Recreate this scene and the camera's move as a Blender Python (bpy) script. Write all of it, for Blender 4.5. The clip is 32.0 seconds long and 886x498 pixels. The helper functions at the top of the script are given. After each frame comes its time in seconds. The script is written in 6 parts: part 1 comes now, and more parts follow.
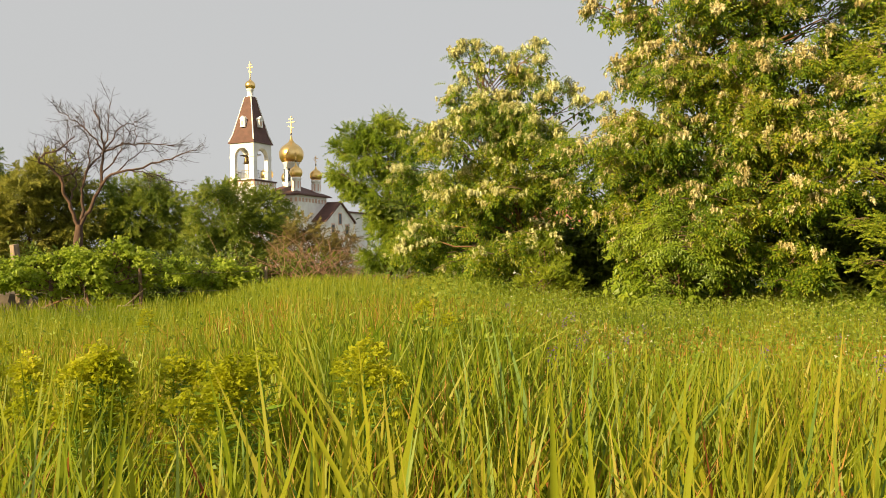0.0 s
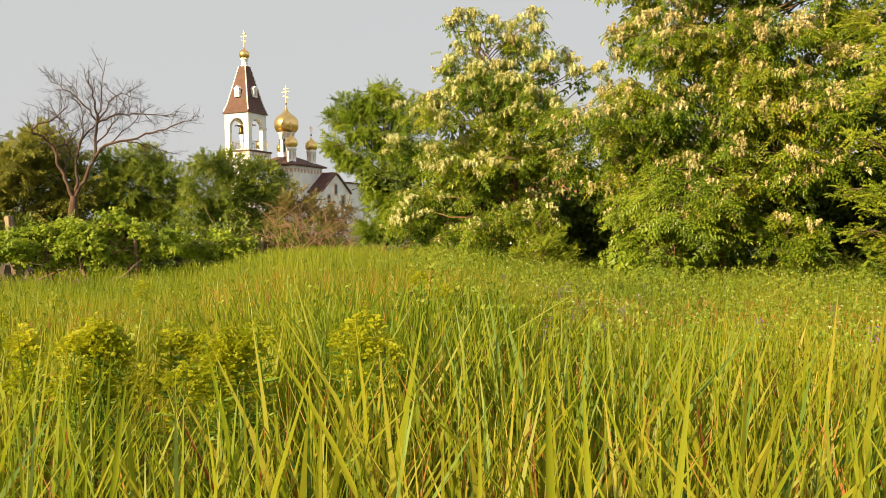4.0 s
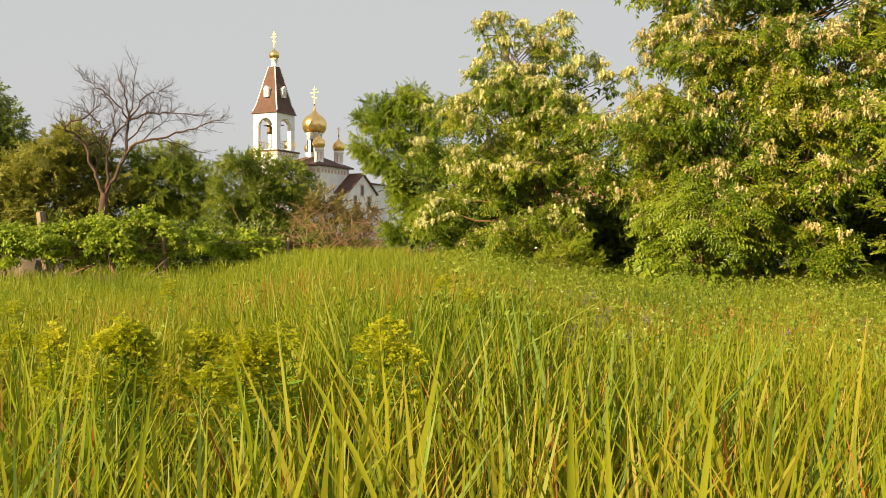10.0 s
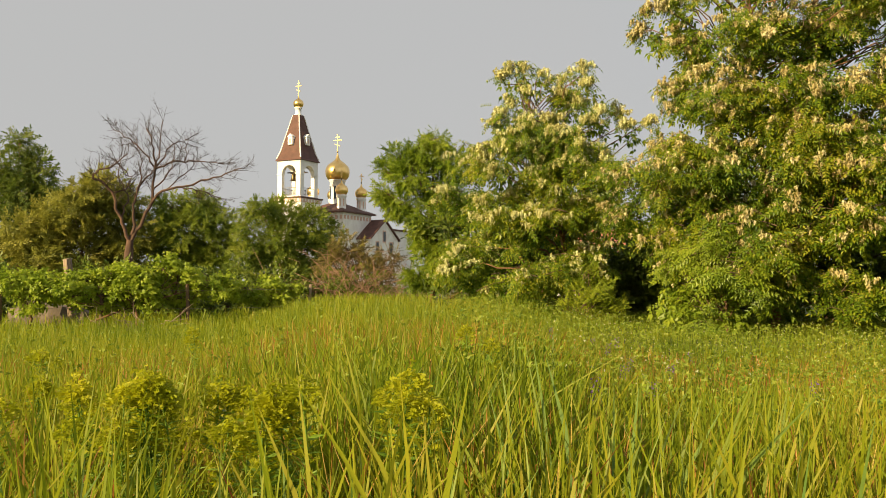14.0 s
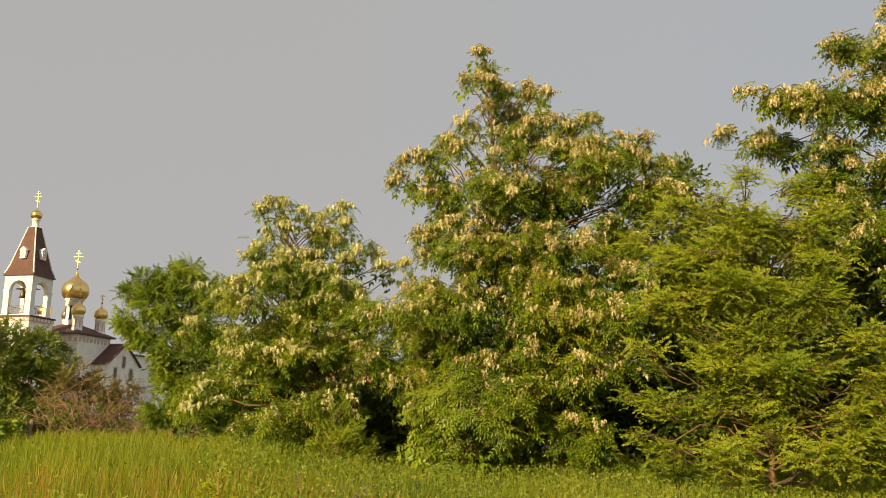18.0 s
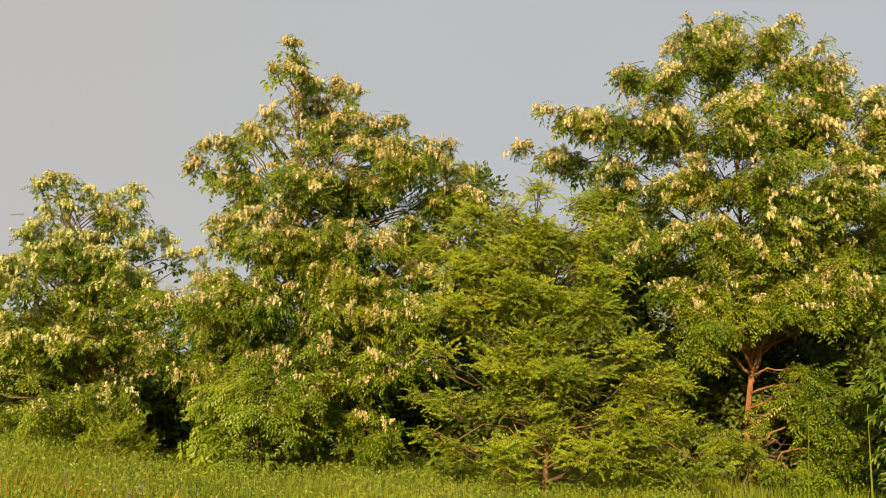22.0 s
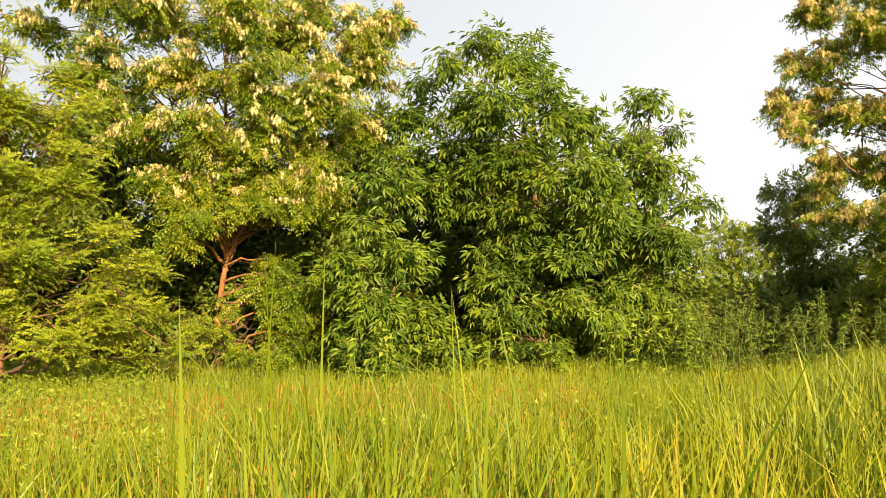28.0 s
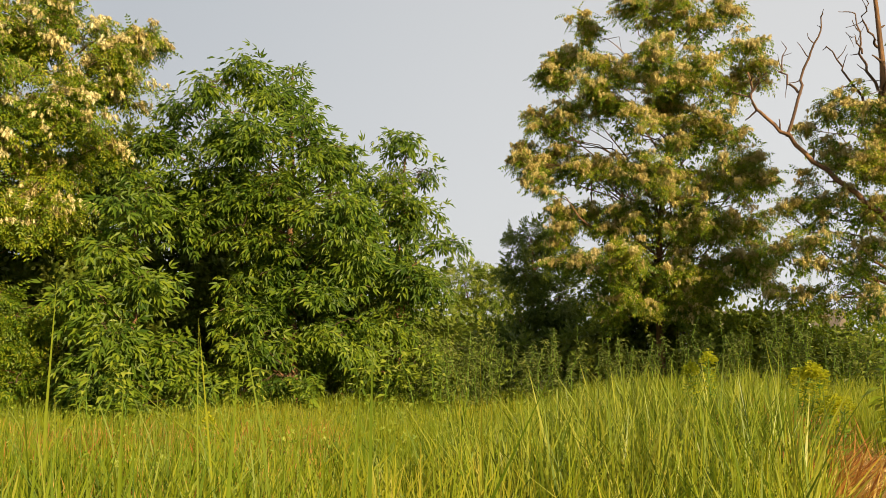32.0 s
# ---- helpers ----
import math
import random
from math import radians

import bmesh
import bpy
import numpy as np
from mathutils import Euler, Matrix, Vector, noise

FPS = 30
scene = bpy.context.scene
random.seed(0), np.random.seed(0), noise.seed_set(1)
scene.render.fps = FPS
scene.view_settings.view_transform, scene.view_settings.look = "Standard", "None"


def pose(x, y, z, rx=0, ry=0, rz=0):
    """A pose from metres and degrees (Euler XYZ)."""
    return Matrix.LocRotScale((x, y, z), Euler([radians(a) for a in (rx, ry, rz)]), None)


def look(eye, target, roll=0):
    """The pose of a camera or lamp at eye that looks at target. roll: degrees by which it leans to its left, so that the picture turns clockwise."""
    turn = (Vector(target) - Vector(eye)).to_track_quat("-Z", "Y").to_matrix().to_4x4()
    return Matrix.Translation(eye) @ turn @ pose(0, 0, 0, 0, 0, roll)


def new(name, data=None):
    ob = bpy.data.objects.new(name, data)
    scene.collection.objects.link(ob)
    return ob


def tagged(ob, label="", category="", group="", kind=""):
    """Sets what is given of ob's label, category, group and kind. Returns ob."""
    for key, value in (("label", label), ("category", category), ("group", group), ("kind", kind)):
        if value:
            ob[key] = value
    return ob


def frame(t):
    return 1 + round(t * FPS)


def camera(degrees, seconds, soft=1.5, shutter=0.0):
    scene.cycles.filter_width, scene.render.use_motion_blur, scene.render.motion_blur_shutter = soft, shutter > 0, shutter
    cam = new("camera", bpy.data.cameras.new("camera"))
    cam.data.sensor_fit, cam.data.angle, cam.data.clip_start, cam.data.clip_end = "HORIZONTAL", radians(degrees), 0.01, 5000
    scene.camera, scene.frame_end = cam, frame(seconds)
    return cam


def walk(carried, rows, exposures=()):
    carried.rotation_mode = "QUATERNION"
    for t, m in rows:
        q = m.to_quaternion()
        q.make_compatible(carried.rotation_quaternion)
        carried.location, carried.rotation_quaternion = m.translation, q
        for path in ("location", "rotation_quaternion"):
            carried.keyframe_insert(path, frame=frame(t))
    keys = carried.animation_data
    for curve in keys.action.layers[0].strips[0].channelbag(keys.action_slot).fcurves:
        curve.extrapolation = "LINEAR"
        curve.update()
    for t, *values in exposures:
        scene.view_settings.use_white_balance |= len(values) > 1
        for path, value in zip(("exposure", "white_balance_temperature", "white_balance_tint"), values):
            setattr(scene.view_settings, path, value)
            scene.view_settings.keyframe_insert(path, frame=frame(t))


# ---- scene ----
cam = camera(55.27, 32.0, soft=0.5)
# seconds, x, y, z, yaw, pitch, roll
ROWS = [
    (0.0, 0, 0, 1.000, 0.00, 1.00, 0.80),
    (0.5, 0, 0, 1.001, 0.03, 0.83, 0.86),
    (1.0, 0, 0, 1.002, -0.14, 0.66, 0.86),
    (1.5, 0, 0, 1.002, -0.18, -0.17, 1.01),
    (2.0, 0, 0, 1.003, -0.14, -0.56, 1.05),
    (2.5, 0, 0, 1.004, -0.24, -0.68, 0.95),
    (3.0, 0, 0, 1.005, -0.29, -0.99, 1.01),
    (3.5, 0, 0, 1.005, -0.27, -1.02, 0.89),
    (5.5, 0, 0, 1.008, -0.16, -0.84, 1.01),
    (6.0, 0, 0, 1.009, -0.31, -0.79, 1.51),
    (6.5, 0, 0, 1.010, 0.01, -0.84, 1.84),
    (7.0, 0, 0, 1.011, 0.91, -0.89, 1.81),
    (7.5, 0, 0, 1.012, 1.11, -0.74, 1.33),
    (8.0, 0, 0, 1.012, 1.06, -0.68, 0.80),
    (8.5, 0, 0, 1.013, 1.05, -0.91, 0.64),
    (9.0, 0, 0, 1.014, 1.05, -0.95, 0.23),
    (9.5, 0, 0, 1.015, 1.11, -0.95, -0.25),
    (10.0, 0, 0, 1.015, 1.44, -0.82, -0.16),
    (10.5, 0, 0, 1.016, 1.85, -0.81, 0.03),
    (11.0, 0, 0, 1.017, 1.98, -0.79, 0.01),
    (11.5, 0, 0, 1.018, 2.07, -0.74, -0.11),
    (12.0, 0, 0, 1.018, 2.16, -0.58, -0.28),
    (12.5, 0, 0, 1.019, 2.32, 0.11, -0.29),
    (13.0, 0, 0, 1.020, 2.90, 0.55, -0.31),
    (13.5, 0, 0, 1.028, 2.94, 1.67, -0.20),
    (15.5, 0, 0, 1.060, 2.78, 3.78, -0.32),
    (16.0, 0, 0, 1.090, 0.93, 6.74, -0.98),
    (16.5, 0, 0, 1.120, -4.35, 9.69, -0.96),
    (17.0, 0, 0, 1.140, -8.04, 11.09, -0.74),
    (17.5, 0, 0, 1.140, -10.94, 11.16, -0.64),
    (18.0, 0, 0, 1.140, -13.68, 11.15, -0.72),
    (18.5, 0, 0, 1.140, -17.95, 11.26, -1.06),
    (19.0, 0, 0, 1.140, -20.20, 11.33, -0.95),
    (19.5, 0, 0, 1.140, -20.22, 11.28, -0.96),
    (20.0, 0, 0, 1.140, -20.10, 11.22, -1.08),
    (20.5, 0, 0, 1.140, -20.53, 11.35, -0.97),
    (21.0, 0, 0, 1.140, -21.22, 11.25, -1.04),
    (21.5, 0, 0, 1.140, -24.69, 11.23, -1.24),
    (22.0, 0, 0, 1.140, -27.59, 11.27, -1.50),
    (22.5, 0, 0, 1.140, -31.02, 11.39, -1.27),
    (23.0, 0, 0, 1.140, -33.88, 11.46, -0.83),
    (23.5, 0, 0, 1.140, -35.93, 11.56, -0.73),
    (24.0, 0, 0, 1.140, -38.40, 11.93, -0.55),
    (24.5, 0, 0, 1.140, -40.71, 11.98, -0.48),
    (26.5, 0, 0, 1.030, -50.03, 4.53, 0.04),
    (27.0, 0, 0, 1.030, -54.38, 4.69, -0.23),
    (27.5, 0, 0, 1.030, -58.62, 4.79, -0.35),
    (28.0, 0, 0, 1.030, -61.81, 4.88, -0.17),
    (28.5, 0, 0, 1.030, -64.43, 4.93, -0.16),
    (29.0, 0, 0, 1.030, -67.61, 5.01, 0.09),
    (29.5, 0, 0, 1.030, -70.35, 5.35, -0.16),
    (30.0, 0, 0, 1.030, -74.36, 5.89, -0.88),
    (30.5, 0, 0, 1.030, -76.67, 6.30, -0.73),
    (31.0, 0, 0, 1.030, -77.57, 6.82, -0.54),
    (31.5, 0, 0, 1.030, -78.39, 7.11, -0.57),
    (32.0, 0, 0, 1.030, -78.46, 7.36, -0.53),
]
# seconds, stops, kelvin, tint
EXPOSURES = [(0.0, 1.11, 6350, 9), (1.5, 1.21, 6350, 9), (3.5, 1.21, 6350, 9), (8.0, 1.15, 6350, 9), (11.0, 1.17, 6360, 9), (12.0, 1.13, 6370, 9), (13.0, 1.01, 6400, 9), (13.5, 0.96, 6400, 9), (15.5, 0.92, 6500, 10), (16.0, 0.88, 6500, 10), (17.0, 0.68, 6550, 10.5), (20.0, 0.88, 6550, 10.5), (23.0, 0.95, 6500, 10), (24.5, 0.95, 6500, 10),
             (26.5, 1.4, 6500, 10), (27.0, 1.45, 6500, 10), (28.0, 1.62, 6500, 10), (29.0, 1.55, 6500, 10), (30.0, 1.47, 6450, 10), (31.0, 1.28, 6400, 10), (32.0, 1.01, 6350, 10)]
walk(cam, [(t, pose(x, y, z, 90 + pitch, roll, yaw)) for t, x, y, z, yaw, pitch, roll in ROWS], EXPOSURES)

# ---- sky and sun: low warm evening sun behind the camera, a little to its left, hazy grey sky ----
SUN_AZ, SUN_EL = 137.0, 20.0          # degrees to the left of straight ahead, and up
world = bpy.data.worlds.new("sky")
scene.world = world
world.use_nodes = True
wn = world.node_tree.nodes
wl = world.node_tree.links
sky = wn.new("ShaderNodeTexSky")
sky.sky_type = "NISHITA"
sky.sun_disc = False
sky.sun_elevation = radians(SUN_EL)
sky.sun_rotation = radians(-SUN_AZ)
sky.dust_density = 3.0
way = wn.new("ShaderNodeTexCoord")
side = wn.new("ShaderNodeVectorMath")          # paler towards the open right, low down
side.operation = "DOT_PRODUCT"
side.inputs[1].default_value = (0.85, -0.5, -0.3)
pale = wn.new("ShaderNodeMapRange")
pale.inputs[1].default_value, pale.inputs[2].default_value = 0.3, 1.0
haze_colour = wn.new("ShaderNodeMix")
haze_colour.data_type = "RGBA"
clear = wn.new("ShaderNodeVectorMath")         # a little bluer over the trees, warmer to the left
clear.operation = "DOT_PRODUCT"
clear.inputs[1].default_value = (0.72, 0.55, 0.42)
blue = wn.new("ShaderNodeMapRange")
blue.inputs[1].default_value, blue.inputs[2].default_value = 0.72, 1.04
tone = wn.new("ShaderNodeMix")
tone.data_type = "RGBA"
tone.inputs[6].default_value = (2.76, 2.69, 2.60, 1)
tone.inputs[7].default_value = (2.62, 2.72, 2.80, 1)
wl.new(way.outputs["Generated"], clear.inputs[0])
wl.new(clear.outputs["Value"], blue.inputs[0])
wl.new(blue.outputs[0], tone.inputs[0])
wl.new(tone.outputs[2], haze_colour.inputs[6])
haze_colour.inputs[7].default_value = (4.0, 3.95, 3.84, 1)
haze = wn.new("ShaderNodeMix")
haze.data_type = "RGBA"
haze.inputs[0].default_value = 0.95
wl.new(way.outputs["Generated"], side.inputs[0])
wl.new(side.outputs["Value"], pale.inputs[0])
wl.new(pale.outputs[0], haze_colour.inputs[0])
wl.new(sky.outputs[0], haze.inputs[6])
wl.new(haze_colour.outputs[2], haze.inputs[7])
wl.new(haze.outputs[2], wn["Background"].inputs[0])
wn["Background"].inputs[1].default_value = 0.1

sun_data = bpy.data.lights.new("sun", "SUN")
sun_data.energy = 5.0
sun_data.angle = radians(1.0)
sun_data.color = (1.0, 0.76, 0.40)
sun = new("sun", sun_data)
a, e = radians(SUN_AZ), radians(SUN_EL)
sun.matrix_world = look((-math.sin(a) * math.cos(e) * 50, math.cos(a) * math.cos(e) * 50, math.sin(e) * 50), (0, 0, 0))
# ---- materials ----
def base_material(name, rough=0.6, metal=0.0):
    m = bpy.data.materials.new(name)
    m.use_nodes = True
    b = m.node_tree.nodes["Principled BSDF"]
    b.inputs["Roughness"].default_value = rough
    b.inputs["Metallic"].default_value = metal
    return m, m.node_tree.nodes, m.node_tree.links, b


def ramp_node(nodes, stops):
    r = nodes.new("ShaderNodeValToRGB")
    while len(r.color_ramp.elements) < len(stops):
        r.color_ramp.elements.new(0.5)
    for el, (p, c) in zip(r.color_ramp.elements, stops):
        el.position, el.color = p, (*c, 1)
    return r


def surface(name, dark, light, scale=4.0, rough=0.7, metal=0.0, bump=0.2, fine=60.0, stretch=(1, 1, 1)):
    """Stone, plaster, bark, paint: two scales of variation and a fine relief."""
    m, n, l, b = base_material(name, rough, metal)
    co = n.new("ShaderNodeTexCoord")
    mp = n.new("ShaderNodeMapping")
    mp.inputs["Scale"].default_value = stretch
    l.new(co.outputs["Object"], mp.inputs[0])
    big, small = n.new("ShaderNodeTexNoise"), n.new("ShaderNodeTexNoise")
    big.inputs["Scale"].default_value, small.inputs["Scale"].default_value = scale, fine
    big.inputs["Detail"].default_value, small.inputs["Detail"].default_value = 5, 3
    mix = n.new("ShaderNodeMath")
    mix.operation = "MULTIPLY_ADD"
    mix.inputs[1].default_value = 0.35
    l.new(mp.outputs[0], big.inputs[0]), l.new(mp.outputs[0], small.inputs[0])
    l.new(small.outputs[0], mix.inputs[0]), l.new(big.outputs[0], mix.inputs[2])
    r = ramp_node(n, [(0.45, dark), (0.85, light)])
    l.new(mix.outputs[0], r.inputs[0]), l.new(r.outputs[0], b.inputs["Base Color"])
    bp = n.new("ShaderNodeBump")
    bp.inputs["Strength"].default_value = bump
    bp.inputs["Distance"].default_value = 0.02
    l.new(mix.outputs[0], bp.inputs["Height"]), l.new(bp.outputs[0], b.inputs["Normal"])
    return m


def foliage(name, stops, rough=0.45, through_light=0.4, clump=1.2, spread=0.5):
    """Leaves: a colour of their own each, clumps that differ, and light shining through."""
    m, n, l, b = base_material(name, rough)
    geo = n.new("ShaderNodeNewGeometry")
    noise_t = n.new("ShaderNodeTexNoise")
    noise_t.inputs["Scale"].default_value = clump
    noise_t.inputs["Detail"].default_value = 2
    l.new(geo.outputs["Position"], noise_t.inputs[0])
    k = n.new("ShaderNodeMath")
    k.operation = "MULTIPLY_ADD"
    k.inputs[1].default_value = spread
    l.new(geo.outputs["Random Per Island"], k.inputs[0])
    k2 = n.new("ShaderNodeMath")
    k2.operation = "MULTIPLY_ADD"
    k2.inputs[1].default_value = 1.6
    k2.inputs[2].default_value = -0.3 - spread / 2
    l.new(noise_t.outputs[0], k2.inputs[0]), l.new(k2.outputs[0], k.inputs[2])
    r = ramp_node(n, stops)
    l.new(k.outputs[0], r.inputs[0]), l.new(r.outputs[0], b.inputs["Base Color"])
    b.inputs["Specular IOR Level"].default_value = 0.35
    tr = n.new("ShaderNodeBsdfTranslucent")
    l.new(r.outputs[0], tr.inputs[0])
    ms = n.new("ShaderNodeMixShader")
    ms.inputs[0].default_value = through_light
    l.new(b.outputs[0], ms.inputs[1]), l.new(tr.outputs[0], ms.inputs[2])
    l.new(ms.outputs[0], n["Material Output"].inputs[0])
    return m


ROBINIA = foliage("robinia_leaf", [(0.0, (0.072, 0.138, 0.009)), (0.45, (0.168, 0.25, 0.012)), (0.8, (0.285, 0.335, 0.018)), (1.0, (0.39, 0.385, 0.03))], 0.42, 0.48, 1.2, 0.9)
BLOSSOM = foliage("robinia_blossom", [(0.0, (0.35, 0.32, 0.10)), (0.4, (0.56, 0.53, 0.22)), (1.0, (0.80, 0.80, 0.48))], 0.6, 0.3, 2.5, 0.9)
BLOSSOM_OCHRE = foliage("ageing_blossom", [(0.0, (0.33, 0.26, 0.09)), (0.45, (0.54, 0.455, 0.205)), (1.0, (0.77, 0.71, 0.44))], 0.6, 0.3, 2.5, 0.9)
# golden sunlight put into the petals, brighter for the side-lit robinias
BLOSSOM_SUNLIT = foliage("sunlit_gold_blossom", [(0.0, (0.40, 0.31, 0.10)), (0.45, (0.62, 0.52, 0.21)), (1.0, (0.80, 0.72, 0.41))], 0.6, 0.5, 2.5, 0.9)
MAPLE = foliage("maple_leaf", [(0.0, (0.038, 0.085, 0.007)), (0.5, (0.106, 0.175, 0.011)), (1.0, (0.235, 0.298, 0.02))], 0.5, 0.42, 1.2, 0.8)
ELM = foliage("elm_leaf", [(0.0, (0.125, 0.2, 0.011)), (0.5, (0.268, 0.33, 0.015)), (1.0, (0.4, 0.42, 0.024))], 0.6, 0.5, 1.2, 0.9)
SHRUB = foliage("shrub_leaf", [(0.0, (0.055, 0.095, 0.012)), (0.5, (0.12, 0.165, 0.018)), (1.0, (0.21, 0.235, 0.03))], 0.5, 0.35)
# lighter copy of SHRUB, with sunlight put into the leaf colour
SHRUB_SUNNY = foliage("sunny_shrub_leaf", [(0.0, (0.08, 0.135, 0.014)), (0.5, (0.19, 0.245, 0.02)), (1.0, (0.31, 0.33, 0.035))], 0.5, 0.35)
OLIVE = foliage("dull_shrub_leaf", [(0.0, (0.12, 0.135, 0.02)), (0.5, (0.24, 0.245, 0.03)), (1.0, (0.34, 0.31, 0.05))], 0.55, 0.35)
BRUSH = foliage("brown_brush_leaf", [(0.0, (0.10, 0.075, 0.03)), (0.5, (0.19, 0.15, 0.045)), (1.0, (0.27, 0.24, 0.05))], 0.6, 0.35, 2.0, 0.8)
VINE = foliage("vine_leaf", [(0.0, (0.15, 0.23, 0.015)), (0.5, (0.32, 0.41, 0.03)), (1.0, (0.48, 0.53, 0.06))], 0.45, 0.5, 3.0)
LIGHT_LEAF = foliage("light_tree_leaf", [(0.0, (0.09, 0.155, 0.010)), (0.5, (0.20, 0.275, 0.016)), (1.0, (0.34, 0.385, 0.03))], 0.42, 0.4)
GRASS = foliage("grass_blade", [(0.0, (0.112, 0.185, 0.009)), (0.45, (0.226, 0.283, 0.012)), (0.8, (0.327, 0.338, 0.017)), (1.0, (0.40, 0.355, 0.035))], 0.5, 0.54, 0.9, 0.62)
GRASS_GREY = foliage("grey_green_blade", [(0.0, (0.10, 0.19, 0.03)), (0.5, (0.185, 0.275, 0.05)), (1.0, (0.30, 0.36, 0.085))], 0.45, 0.45, 2.0, 0.9)
BANK_GRASS = foliage("sharp_bank_blade", [(0.0, (0.105, 0.16, 0.012)), (0.5, (0.212, 0.262, 0.022)), (1.0, (0.355, 0.362, 0.045))], 0.38, 0.42, 2.0, 0.9)
GRASS_RUST = foliage("withered_blade", [(0.0, (0.24, 0.07, 0.022)), (0.6, (0.40, 0.16, 0.032)), (1.0, (0.50, 0.29, 0.05))], 0.6, 0.45, 2.0, 0.9)
GRASS_DRY = foliage("dry_grass_blade", [(0.0, (0.26, 0.095, 0.025)), (0.5, (0.40, 0.20, 0.035)), (1.0, (0.50, 0.36, 0.09))], 0.6, 0.4, 2.0, 0.9)
STRAW_BITS = foliage("straw", [(0.0, (0.32, 0.18, 0.06)), (0.5, (0.52, 0.35, 0.13)), (1.0, (0.66, 0.50, 0.22))], 0.6, 0.3, 2.0, 0.9)
WEED = foliage("weed_leaf", [(0.0, (0.10, 0.17, 0.012)), (0.5, (0.20, 0.27, 0.018)), (1.0, (0.34, 0.37, 0.06))], 0.5, 0.35, 1.5, 0.7)
NETTLE = foliage("nettle_leaf", [(0.0, (0.058, 0.086, 0.019)), (0.5, (0.12, 0.153, 0.029)), (1.0, (0.2, 0.222, 0.048))], 0.55, 0.4, 1.0, 0.7)
SPURGE = foliage("spurge_leaf", [(0.0, (0.09, 0.19, 0.018)), (1.0, (0.24, 0.36, 0.045))], 0.5, 0.45)
SPURGE_HEAD = foliage("spurge_bract", [(0.0, (0.29, 0.34, 0.012)), (0.5, (0.42, 0.44, 0.014)), (1.0, (0.54, 0.51, 0.02))], 0.5, 0.58, 6.0)
VETCH = foliage("vetch_petal", [(0.0, (0.10, 0.05, 0.20)), (1.0, (0.24, 0.14, 0.36))], 0.6, 0.3)
CHAFF = foliage("white_floret", [(0.0, (0.32, 0.34, 0.18)), (1.0, (0.52, 0.52, 0.32))], 0.6, 0.3)
BARK = surface("bark", (0.08, 0.042, 0.022), (0.24, 0.125, 0.06), 5, 0.9, 0, 0.8, 40, (1, 1, 0.25))
# brighter, warmer copy of BARK: low sun on the forked trunk, put into colour
BARK_SUNLIT = surface("sunlit_bark", (0.13, 0.05, 0.018), (0.36, 0.165, 0.06), 5, 0.9, 0, 0.8, 40, (1, 1, 0.25))
BARK_GREY = surface("grey_bark", (0.04, 0.022, 0.014), (0.125, 0.07, 0.043), 6, 0.9, 0, 0.8, 50, (1, 1, 0.3))
TWIG = surface("twig", (0.05, 0.032, 0.02), (0.14, 0.085, 0.05), 8, 0.85, 0, 0.3)
DRY_TWIG = surface("dry_reddish_twig", (0.16, 0.085, 0.05), (0.36, 0.215, 0.14), 8, 0.85, 0, 0.3)
DEAD_TWIG = surface("dead_twig", (0.02, 0.013, 0.009), (0.06, 0.036, 0.023), 8, 0.9, 0, 0.3)
STRAW = surface("dry_path", (0.30, 0.18, 0.07), (0.56, 0.39, 0.18), 2.5, 0.95, 0, 0.8, 45)
PLASTER = surface("white_plaster", (0.70, 0.67, 0.64), (0.84, 0.83, 0.81), 0.8, 0.8, 0, 0.1, 12)
PLASTER_PINK = surface("pink_plaster", (0.55, 0.36, 0.28), (0.66, 0.46, 0.36), 0.8, 0.8, 0, 0.1, 12)
ROOF = surface("brown_metal_roof", (0.075, 0.034, 0.026), (0.115, 0.052, 0.04), 1.2, 0.75, 0.0, 0.1, 9)
GOLD = surface("gilding", (0.82, 0.54, 0.18), (0.95, 0.68, 0.28), 1.0, 0.3, 1.0, 0.05, 8)
GLASS_DARK = surface("dark_window", (0.03, 0.035, 0.04), (0.06, 0.07, 0.08), 1.0, 0.15, 0.0, 0.0)
IRON = surface("painted_iron", (0.10, 0.10, 0.10), (0.18, 0.17, 0.16), 3, 0.5, 0.6, 0.1)
WOOD_OLD = surface("weathered_wood", (0.12, 0.085, 0.06), (0.32, 0.24, 0.17), 5, 0.9, 0, 0.6, 40, (1, 1, 0.2))
CONCRETE = surface("old_concrete", (0.07, 0.055, 0.04), (0.16, 0.125, 0.095), 3, 0.9, 0, 0.4, 25)
ROOF_RED = surface("red_roof_sheet", (0.28, 0.09, 0.06), (0.42, 0.16, 0.10), 1.5, 0.6, 0, 0.2, 12)
BRONZE = surface("bell_bronze", (0.10, 0.07, 0.03), (0.20, 0.14, 0.06), 3, 0.4, 0.9, 0.1)
# ---- building tools ----
RNG = np.random.default_rng(7)
EYE = np.array([0.0, 0.0, 1.05])


def part(name, data, material, parent=None, label="", matrix=None):
    """Links a bmesh or a finished mesh as one object under a thing or a part."""
    if isinstance(data, bmesh.types.BMesh):
        me = bpy.data.meshes.new(name)
        data.normal_update()
        data.to_mesh(me)
        data.free()
    else:
        me = data
    if not me.materials:
        me.materials.append(material)
    ob = new(name, me)
    if matrix is not None:
        ob.matrix_local = matrix
    if parent is not None:
        ob.parent = parent
    if label:
        ob["label"] = label
    return ob


def thing(name, at, label, category, group="", turn=0.0, kind=""):
    ob = new(name)
    ob.empty_display_size = 0.2
    ob.location = at
    ob.rotation_euler = (0, 0, turn)
    return tagged(ob, label, category, group, kind)


